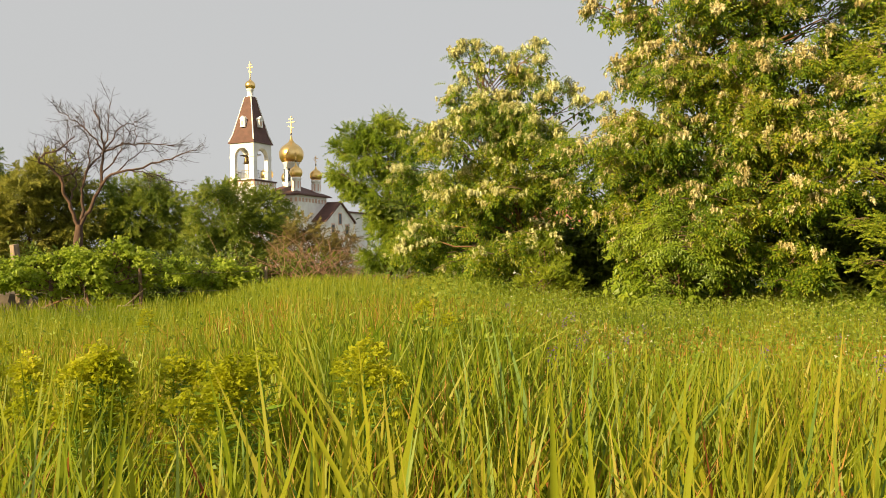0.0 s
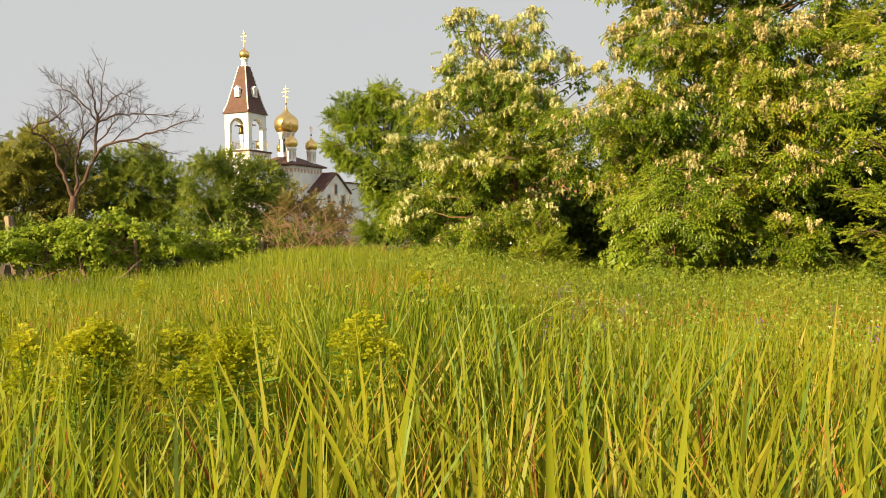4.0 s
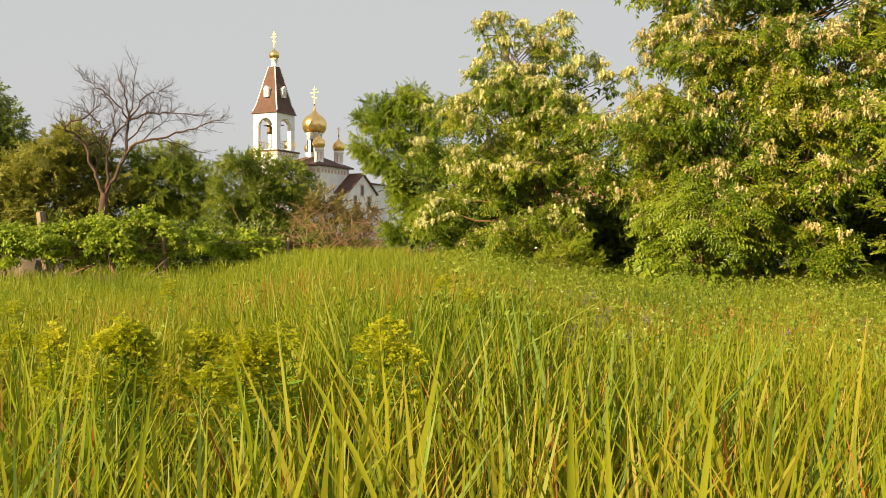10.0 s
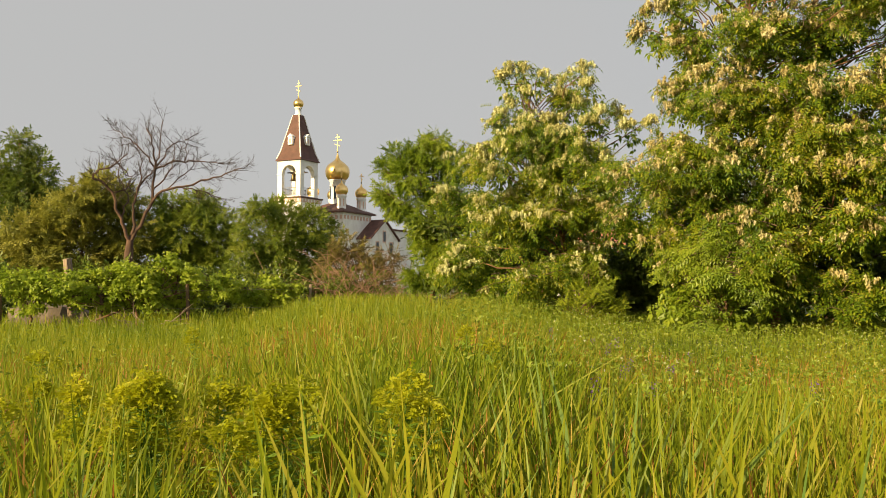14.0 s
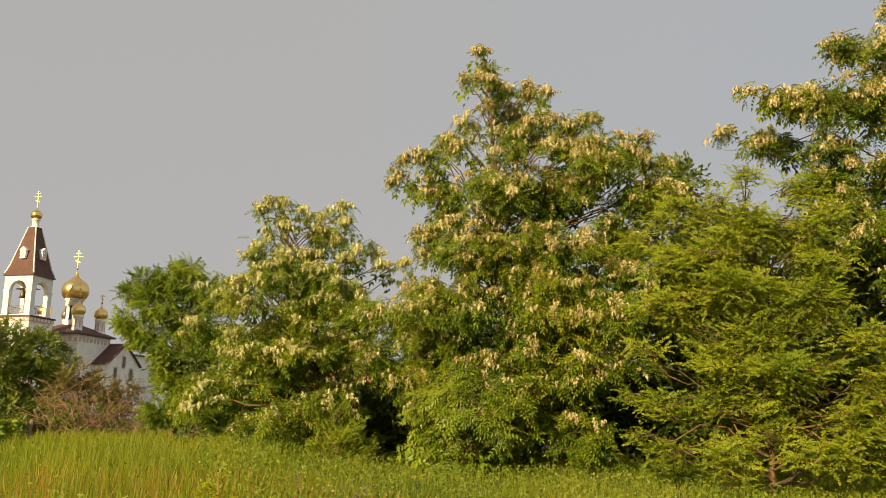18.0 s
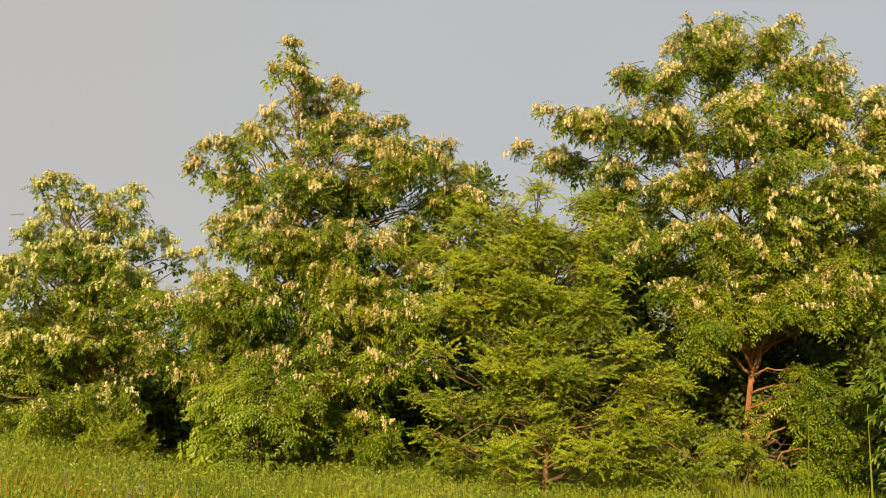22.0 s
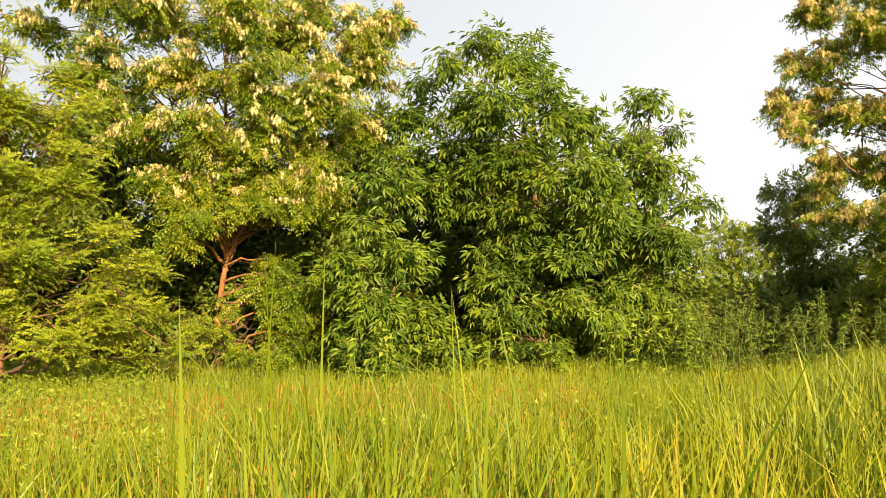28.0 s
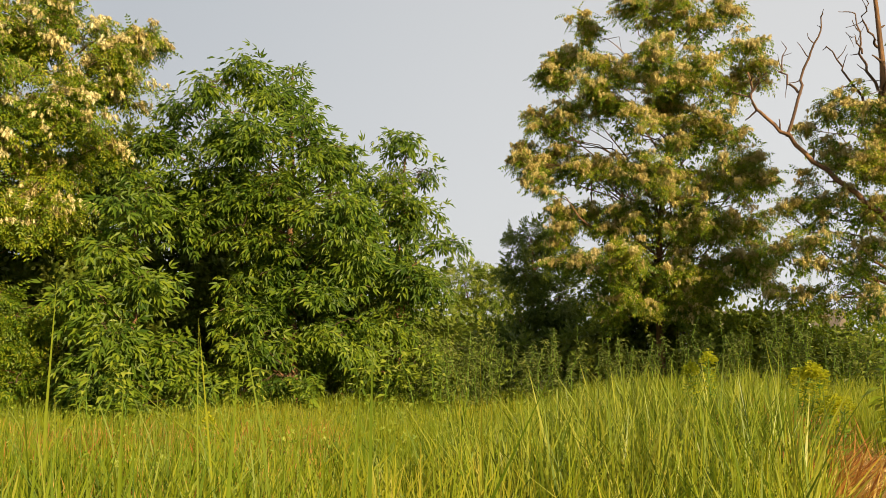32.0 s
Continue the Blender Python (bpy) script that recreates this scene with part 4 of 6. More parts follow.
for i, (az_, d_, lobes_) in enumerate([(29.0, 15.0, V1_BOUGHS), (24.6, 15.0, V2_BOUGHS), (20.1, 15.0, V3_BOUGHS), (14.4, 15.5, V4_BOUGHS), (22.7, 14.7, V5_BOUGHS), (27.1, 14.8, V6_BOUGHS)]):
    tree("grapevine", az_, d_, lobes_, "grapevine with large light green leaves on a low trellis", VINE_LEAF, VINE, 0.115, 620, 0.4, 0.03, seed=40 + i, fork=0.4, category="vine", sprays=2, back_share=0.6)

# thicket that closes the view behind the row of trees
for i in range(19):
    az_ = 2.0 - i * 6.0 + RNG.uniform(-1.2, 1.2) - (3.0 if i == 0 else 0)
    d_ = 16.5 + RNG.uniform(-0.6, 1.6) - (1.2 if az_ < -50 else 0)
    hi = RNG.uniform(2.3, 3.1) if az_ > -76 else RNG.uniform(1.2, 1.5) if az_ < -83 else 1.1
    lob = [(RNG.uniform(-1.0, 1.0), RNG.uniform(0.6, hi), RNG.uniform(0.45, 0.65)) for _ in range(9)]
    tree("thicket_shrub", az_, d_, lob, "dark leafy undergrowth behind the row of trees", SHRUB_COARSE, SHRUB, 0.34, 38, 0.8, 0.03, seed=60 + i, fork=0.2, category="shrub", back_share=0.3)

for i, (az_, d_, hi) in enumerate([(-41.8, 13.0, 2.0), (-44.6, 12.8, 2.0), (-49.8, 13.2, 1.8), (-52.5, 13.0, 2.2), (-42.6, 14.0, 3.4), (-44.0, 14.4, 3.2), (-1.8, 15.0, 2.4), (-97.0, 14.8, 1.5), (-99.5, 15.0, 1.5), (-102.0, 14.8, 1.6), (-90.5, 16.0, 2.6), (-94.0, 16.0, 2.6), (-12.5, 14.2, 2.6), (-10.3, 13.9, 1.6), (-30.5, 13.0, 2.0), (-15.5, 14.0, 2.6), (-21.5, 14.2, 2.8), (-23.6, 13.6, 1.8)]):
    lob = [(RNG.uniform(-0.6, 0.6), RNG.uniform(0.5, hi), RNG.uniform(0.35, 0.5)) for _ in range(8)]
    # right of -88 degrees the sunlit leaf colour brightens the thicket
    tree("thicket_shrub", az_, d_, lob, "leafy undergrowth filling the gaps between the trees", SHRUB_COARSE, SHRUB_SUNNY if az_ < -88 else SHRUB, 0.27, 85, 0.5, 0.03, seed=90 + i, fork=0.2, category="shrub", back_share=0.35)
for i in range(9):
    az_ = 34.0 - i * 3.1 + RNG.uniform(-0.6, 0.6)
    lob = [(RNG.uniform(-0.8, 0.8), RNG.uniform(0.3, 1.15), RNG.uniform(0.3, 0.42)) for _ in range(8)]
    tree("thicket_shrub", az_, RNG.uniform(18.0, 20.0), lob, "low dark undergrowth behind the vines", SHRUB_COARSE, SHRUB, 0.24, 90, 0.5, 0.03, seed=120 + i, fork=0.15, category="shrub", back_share=0.35)
# ---- meadow grass ----
def grass_height(az, d):
    near = np.interp(d, [0.5, 1.2, 2.5, 5, 9, 14], [0.74, 0.72, 0.68, 0.56, 0.42, 0.36])
    low = np.interp(d, [0.5, 1.2, 2.5, 4.0, 7, 14], [0.74, 0.70, 0.62, 0.40, 0.20, 0.15])
    mid = np.interp(d, [0.5, 1.2, 2.5, 4.5, 9, 14], [0.76, 0.76, 0.68, 0.48, 0.27, 0.22])
    bank = np.interp(d, [0.5, 1.2, 2.5, 5, 7, 9, 14], [0.70, 0.66, 0.62, 0.64, 0.60, 0.45, 0.35])
    wl_ = np.interp(az, [-50, -42, -10, -2], [0, 1, 1, 0])
    wb = np.interp(az, [-90, -82], [1, 0])
    wm = np.interp(az, [-90, -82, -50, -42], [0, 1, 1, 0])
    wn_ = np.clip(1 - wl_ - wb - wm, 0, 1)
    patch = 0.16 * np.exp(-((az - 18) / 6.5) ** 2 - ((d - 2.1) / 0.45) ** 2)
    return (near * wn_ + low * wl_ + mid * wm + bank * wb) * (1 - patch)


def on_path(az, d):
    return (az < -100.3 - (d - 5.4) * -0.8) & (d < 6.6) & (d > 2.0)


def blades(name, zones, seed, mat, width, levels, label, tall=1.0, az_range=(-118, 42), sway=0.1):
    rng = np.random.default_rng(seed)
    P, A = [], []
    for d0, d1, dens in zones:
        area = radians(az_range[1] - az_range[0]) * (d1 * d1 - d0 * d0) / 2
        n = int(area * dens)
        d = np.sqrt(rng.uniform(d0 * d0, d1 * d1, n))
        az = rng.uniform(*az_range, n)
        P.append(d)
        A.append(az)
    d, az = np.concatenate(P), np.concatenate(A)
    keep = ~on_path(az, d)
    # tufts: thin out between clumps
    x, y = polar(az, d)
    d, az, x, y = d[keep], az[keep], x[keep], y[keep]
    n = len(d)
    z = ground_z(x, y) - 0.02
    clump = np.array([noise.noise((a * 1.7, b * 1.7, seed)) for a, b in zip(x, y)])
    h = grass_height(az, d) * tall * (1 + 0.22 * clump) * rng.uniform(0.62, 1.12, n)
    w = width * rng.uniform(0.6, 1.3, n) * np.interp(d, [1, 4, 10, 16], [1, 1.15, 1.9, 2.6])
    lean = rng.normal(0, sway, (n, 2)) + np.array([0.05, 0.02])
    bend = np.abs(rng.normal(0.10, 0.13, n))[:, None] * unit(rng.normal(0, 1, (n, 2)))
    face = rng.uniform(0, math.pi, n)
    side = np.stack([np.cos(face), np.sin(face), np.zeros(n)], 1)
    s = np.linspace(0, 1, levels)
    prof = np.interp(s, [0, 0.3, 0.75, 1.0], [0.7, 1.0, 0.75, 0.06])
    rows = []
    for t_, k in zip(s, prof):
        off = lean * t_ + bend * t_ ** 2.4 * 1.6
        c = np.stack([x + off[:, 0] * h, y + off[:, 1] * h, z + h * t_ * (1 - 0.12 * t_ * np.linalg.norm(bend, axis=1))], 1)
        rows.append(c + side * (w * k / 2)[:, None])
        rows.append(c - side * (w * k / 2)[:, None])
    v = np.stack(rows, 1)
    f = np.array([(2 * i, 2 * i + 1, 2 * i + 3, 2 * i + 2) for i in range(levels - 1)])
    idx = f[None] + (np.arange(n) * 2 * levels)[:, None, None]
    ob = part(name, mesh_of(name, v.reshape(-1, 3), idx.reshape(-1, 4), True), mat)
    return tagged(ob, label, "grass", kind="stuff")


blades("meadow_grass", [(0.7, 2.0, 1050), (2.0, 5.0, 850)], 31, GRASS, 0.0115, 5, "tall green meadow grass with long bent blades")
blades("meadow_grass", [(5.0, 9.0, 620), (9.0, 14.5, 330)], 32, GRASS, 0.0085, 2, "green meadow grass reaching to the trees")
blades("dry_grass", [(0.8, 3.0, 260), (3.0, 8.0, 140)], 33, GRASS_DRY, 0.007, 4, "orange and straw coloured dry blades among the green", 0.92, az_range=(-72, 42))
blades("broad_grass", [(0.8, 1.9, 85)], 34, GRASS, 0.0165, 6, "broad single grass blades standing close by", 1.08, az_range=(-50, 42), sway=0.075)
blades("broad_grass", [(0.85, 2.2, 75)], 41, GRASS_GREY, 0.0155, 6, "broad grey-green grass blades standing close by", 1.04, az_range=(-72, 42), sway=0.075)
blades("dry_grass", [(0.8, 2.2, 34)], 42, GRASS_RUST, 0.0125, 5, "broad rust-orange withered blades close by", 0.97, az_range=(-60, 42), sway=0.085)
blades("meadow_grass", [(14.0, 22.0, 130)], 35, GRASS, 0.010, 3, "short green grass in front of the vines and shrubs", 1.0, az_range=(4, 42))
blades("bank_grass", [(2.6, 6.5, 420)], 36, BANK_GRASS, 0.009, 5, "dense upright green grass with sharp pale tips on the bank", 1.17, az_range=(-106, -80), sway=0.14)
blades("tall_grass", [(1.3, 3.0, 26), (3.0, 6.5, 10)], 39, GRASS, 0.0075, 5, "single tall thin blades standing above the meadow", 1.42, az_range=(-84, -44))
blades("tall_grass", [(2.6, 5.5, 60)], 40, BANK_GRASS, 0.0075, 5, "tall sharp blades along the crest of the bank", 1.3, az_range=(-104, -78))
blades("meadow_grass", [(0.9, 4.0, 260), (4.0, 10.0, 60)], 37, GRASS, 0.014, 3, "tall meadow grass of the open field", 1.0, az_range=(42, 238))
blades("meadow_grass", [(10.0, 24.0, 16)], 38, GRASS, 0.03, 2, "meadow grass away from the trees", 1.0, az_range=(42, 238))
# ---- dead tree, vine posts and clutter on the left ----
def grow(bits, p, way, length, radius, level, rng):
    """A bare branch and the twigs that it carries."""
    n = 6
    pts = [np.array(p, float)]
    w = unit(np.array(way, float))
    for _ in range(n - 1):
        w = unit(w + rng.normal(0, 0.14, 3) + np.array([0, 0, 0.05]))
        pts.append(pts[-1] + w * length / (n - 1))
    pts = np.array(pts)
    rad = np.linspace(radius, radius * 0.45, n)
    bits.append(tube(pts, rad, 5 if level < 2 else 3))
    if level >= 4:
        return
    k = {0: 6, 1: 6, 2: 4, 3: 3}[level]
    for i in range(k):
        f = rng.uniform(0.3, 1.0)
        q = pts[min(int(f * (n - 1)), n - 2)]
        side = unit(np.cross(w, rng.normal(0, 1, 3)))
        grow(bits, q, w * 0.75 + side * rng.uniform(0.5, 0.95), length * rng.uniform(0.42, 0.62), radius * (0.55 - 0.1 * f), level + 1, rng)


def dead_tree():
    rng = np.random.default_rng(5)
    x, y = polar(23.3, 22.0)
    z0 = float(ground_z(x, y))
    t = thing("dead_tree", (x, y, z0), "bare dead fruit tree with grey-brown spreading branches", "tree", turn=radians(23.3))
    part("trunk", mesh_of("trunk", *tube(np.array([(0.05, 0, -0.05), (0.03, 0, 0.5), (0.0, 0, 0.8), (-0.02, 0, 1.2), (0.0, 0, 1.6), (0.02, 0, 2.05 - z0)]), [0.17, 0.14, 0.13, 0.12, 0.11, 0.08], 10), True), BARK_GREY, t)
    mains = [([(0.0, 2.0), (-0.2, 2.5), (-0.34, 2.88), (-0.42, 3.22), (-0.66, 3.52), (-0.96, 3.69), (-0.74, 3.88), (-0.4, 4.04), (-0.07, 4.39)], -0.12, 0.062),
             ([(0.02, 2.0), (0.08, 2.45), (0.11, 2.89), (0.16, 3.32), (0.52, 3.9), (0.63, 4.05)], 0.1, 0.06),
             ([(0.04, 2.0), (0.3, 2.45), (0.56, 2.96), (0.61, 3.62), (0.63, 4.19), (0.57, 4.8), (0.39, 5.31)], 0.06, 0.066),
             ([(0.63, 4.05), (0.75, 4.72), (0.82, 5.58)], 0.15, 0.03),
             ([(0.63, 4.03), (1.06, 4.24), (1.52, 4.31), (2.03, 4.29), (2.41, 4.26)], -0.2, 0.036),
             ([(0.66, 4.08), (1.06, 4.79), (1.34, 4.95), (1.5, 5.05)], 0.2, 0.026),
             ([(0.56, 2.96), (0.74, 3.29), (1.33, 3.49), (2.07, 3.76), (2.55, 3.95), (2.93, 4.1)], -0.25, 0.05),
             ([(0.6, 4.1), (0.3, 4.55), (0.08, 4.86), (-0.27, 5.12), (-0.48, 5.24)], 0.2, 0.03),
             ([(-0.42, 3.25), (-0.06, 3.4), (0.03, 3.78), (-0.23, 4.05), (-0.51, 4.34)], 0.15, 0.028),
             ([(1.33, 3.49), (1.88, 3.39), (2.5, 3.12)], -0.2, 0.022),
             ([(1.4, 4.28), (1.5, 4.96)], 0.2, 0.016),
             ([(0.12, 3.0), (0.3, 3.7), (0.28, 4.3), (0.1, 5.0)], -0.15, 0.03),
             ([(0.58, 3.3), (0.95, 3.8), (1.1, 4.3), (1.12, 4.8)], -0.2, 0.03),
             ([(-0.2, 2.6), (-0.05, 3.1), (-0.3, 3.8), (-0.2, 4.7)], 0.2, 0.03),
             ([(0.9, 3.35), (1.4, 3.9), (1.9, 4.5)], 0.2, 0.024)]
    for way, deep, r in mains:
        pts = np.array([(x_ * 0.9, deep * i / 3, min(z_, 3.0) + max(z_ - 3.0, 0) * 0.8 - z0) for i, (x_, z_) in enumerate(way)])
        t_ = np.linspace(0, len(pts) - 1, len(pts) * 3)
        sm = np.stack([np.interp(t_, range(len(pts)), pts[:, i]) for i in range(3)], 1)
        sm[1:-1] += rng.normal(0, 0.02, (len(sm) - 2, 3))
        limb = part("limb", mesh_of("limb", *tube(sm, np.linspace(r * 0.74, max(r * 0.2, 0.006), len(sm)), 7), True), BARK_GREY, t)
        bits = []
        for i in range(2 + (r > 0.045) * 5, len(sm)):
            for _ in range(1 + i % 2):
                w = unit(sm[i] - sm[i - 1])
                side = unit(np.cross(w, rng.normal(0, 1, 3)))
                hang = -0.35 if sm[i][0] > 1.0 else 0.12
                grow(bits, sm[i], w * 0.8 + side * 0.75 + np.array([0, 0, hang]), rng.uniform(0.25, 0.6), 0.0075, 3 - (i % 3 != 1), rng)
        tagged(part("twig", mesh_of("twig", *join(bits), True), DEAD_TWIG, limb), kind="stuff")


dead_tree()


def post(name, az, d, top, r, lean, label, mat=WOOD_OLD, low=None):
    x, y = polar(az, d)
    z0 = float(ground_z(x, y)) if low is None else low
    v, f = tube(np.array([(0, 0, -0.05), (lean * 0.4, 0, (top - z0) * 0.4), (lean, 0, top - z0 - 0.01), (lean, 0, top - z0)]), [r, r * 0.96, r * 0.9, 0.01], 7)
    ob = part(name, mesh_of(name, v, f), mat)
    ob.location, ob.rotation_euler = (x, y, z0), (0, 0, radians(az))
    return tagged(ob, label, "post", "vine posts")


post("vine_post", 24.9, 14.8, 0.95, 0.035, 0.02, "dark wooden vine post", TWIG)
post("vine_post", 19.6, 14.8, 1.0, 0.035, -0.03, "dark wooden vine post", TWIG)
post("vine_post", 26.4, 15.6, 1.42, 0.08, -0.13, "thick leaning pale wooden post", WOOD_OLD)
post("vine_post", 11.9, 15.6, 1.0, 0.03, 0.03, "thin wooden stake at the end of the vines", WOOD_OLD)
post("vine_post", 30.5, 15.3, 0.95, 0.03, 0.0, "dark wooden vine post", TWIG)


def wire(az0, az1, d, z, label):
    a, b = np.array([*polar(az0, d), z]), np.array([*polar(az1, d), z])
    ob = part("trellis_wire", mesh_of("trellis_wire", *tube(bent(a, b, -0.03, 0.0, 9), [0.0016] * 9, 4)), IRON)
    tagged(ob, label, "wire", "trellis wires")


wire(31, 11.9, 14.85, 0.62, "thin rusty trellis wire between the posts")
wire(31, 11.9, 14.85, 0.92, "thin rusty trellis wire between the posts")


def brush_pile(name, az, d, n, size, seed, label, mat=WOOD_OLD, thick=0.012):
    rng = np.random.default_rng(seed)
    x, y = polar(az, d)
    bits = []
    for _ in range(n):
        a = rng.uniform(0, math.pi * 2)
        p = np.array([rng.normal(0, size * 0.4), rng.normal(0, size * 0.25), 0.02])
        w = np.array([math.cos(a), math.sin(a) * 0.5, rng.uniform(0.2, 1.0)]) * size * rng.uniform(0.5, 1.0)
        bits.append(tube(bent(p, p + w, 0.04, 0.5, 6, rng), np.linspace(thick, 0.003, 6), 4))
    ob = part(name, mesh_of(name, *join(bits), True), mat)
    ob.location = (x, y, float(ground_z(x, y)))
    tagged(ob, label, "branches", kind="stuff")


brush_pile("brushwood", 22.3, 14.3, 22, 0.7, 3, "pile of dry pruned branches under the vines")
brush_pile("brushwood", 8.4, 19.3, 190, 1.5, 4, "tangle of reddish dry brushwood beside the hump", DRY_TWIG, 0.011)
brush_pile("brushwood", -45.6, 11.4, 30, 1.1, 6, "bare tangled twigs under the broad robinia", TWIG, 0.008)


def rubble(az, d, w, h, seed):
    rng = np.random.default_rng(seed)
    x, y = polar(az, d)
    bm = bmesh.new()
    bmesh.ops.create_icosphere(bm, subdivisions=3, radius=1)
    for q in bm.verts:
        k = 1 + 0.35 * noise.noise(q.co * 2.1 + Vector((seed, 0, 0)))
        q.co = Vector((q.co.x * w * k, q.co.y * 0.4 * k, max(q.co.z, -0.2) * h * k))
    ob = part("rubble_heap", bm, CONCRETE)
    ob.location = (x, y, float(ground_z(x, y)) + 0.1)
    tagged(ob, "weathered heap of earth and concrete rubble", "rubble")


rubble(28.0, 16.4, 0.8, 0.45, 2)
# ---- the church, 130 m off ----
def box(bm, x0, x1, y0, y1, z0, z1):
    v = [bm.verts.new(p) for p in ((x0, y0, z0), (x1, y0, z0), (x1, y1, z0), (x0, y1, z0), (x0, y0, z1), (x1, y0, z1), (x1, y1, z1), (x0, y1, z1))]
    for q in ((3, 2, 1, 0), (4, 5, 6, 7), (0, 1, 5, 4), (1, 2, 6, 5), (2, 3, 7, 6), (3, 0, 4, 7)):
        bm.faces.new([v[i] for i in q])
    return v


def boxes(*specs):
    bm = bmesh.new()
    for s in specs:
        box(bm, *s)
    return bm


def lathe(profile, sides=24, cx=0.0, cy=0.0):
    """A turned shape from (radius, height) pairs."""
    ang = np.linspace(0, 2 * math.pi, sides, endpoint=False)
    v = [(cx + r * math.cos(a), cy + r * math.sin(a), z) for r, z in profile for a in ang]
    f = []
    for i in range(len(profile) - 1):
        for j in range(sides):
            k = (j + 1) % sides
            f.append((i * sides + j, i * sides + k, (i + 1) * sides + k, (i + 1) * sides + j))
    return mesh_of("turned", v, f, True)


def frustum(bm, s0, z0, s1, z1, cx=0.0, cy=0.0):
    a = [bm.verts.new((cx + s0 * i, cy + s0 * j, z0)) for i, j in ((-1, -1), (1, -1), (1, 1), (-1, 1))]
    b = [bm.verts.new((cx + s1 * i, cy + s1 * j, z1)) for i, j in ((-1, -1), (1, -1), (1, 1), (-1, 1))]
    for i in range(4):
        bm.faces.new((a[i], a[(i + 1) % 4], b[(i + 1) % 4], b[i]))
    bm.faces.new(b)
    bm.faces.new(a[::-1])


def onion(r, zc, tip):
    k = [(0.62, -0.72), (0.80, -0.60), (0.95, -0.34), (1.0, -0.05), (0.98, 0.2), (0.88, 0.44), (0.70, 0.64), (0.47, 0.80), (0.27, 0.95), (0.15, 1.12), (0.09, 1.35)]
    up = (tip - zc) / 1.6 / r
    return [(r * a, zc + r * b * (up if b > 0 else 1.0)) for a, b in k] + [(0.02, tip)]


def cross(bm, z0, z1, w, cx=0.0, cy=0.0):
    """Three bars on a stem, set square to the church's axis."""
    t = 0.05 * (z1 - z0) / 2
    h = z1 - z0
    box(bm, cx - t, cx + t, cy - t, cy + t, z0, z1)
    box(bm, cx - w / 2, cx + w / 2, cy - t * 0.9, cy + t * 0.9, z0 + h * 0.62, z0 + h * 0.62 + 2 * t)
    box(bm, cx - w * 0.28, cx + w * 0.28, cy - t * 0.9, cy + t * 0.9, z0 + h * 0.80, z0 + h * 0.80 + 2 * t)
    v = box(bm, cx - w * 0.32, cx + w * 0.32, cy - t * 0.9, cy + t * 0.9, z0 + h * 0.34, z0 + h * 0.34 + 2 * t)
    for q in v:
        q.co.z -= (q.co.x - cx) * 0.35


def arch_wall(half, z0, z1, pier, spring, thick):
    """One belfry side in the plane y = -half, with a round arch cut through it."""
    bm = bmesh.new()
    ri = half - pier
    n = 12
    outer_x = half - 0.002
    arc = [(-ri, z0)] + [(-ri * math.cos(math.pi * i / n), spring + ri * math.sin(math.pi * i / n)) for i in range(n + 1)] + [(ri, z0)]
    edge = [(-outer_x, z0)] + [(-outer_x + 2 * outer_x * i / n, z1) for i in range(n + 1)] + [(outer_x, z0)]
    for y in (-half, -half + thick):
        a = [bm.verts.new((x, y, z)) for x, z in arc]
        b = [bm.verts.new((x, y, z)) for x, z in edge]
        for i in range(len(a) - 1):
            q = (a[i], a[i + 1], b[i + 1], b[i])
            bm.faces.new(q if y > -half else q[::-1])
        if y == -half:
            first = a
        else:
            for i in range(len(a) - 1):
                bm.faces.new((first[i], first[i + 1], a[i + 1], a[i]))
    return bm


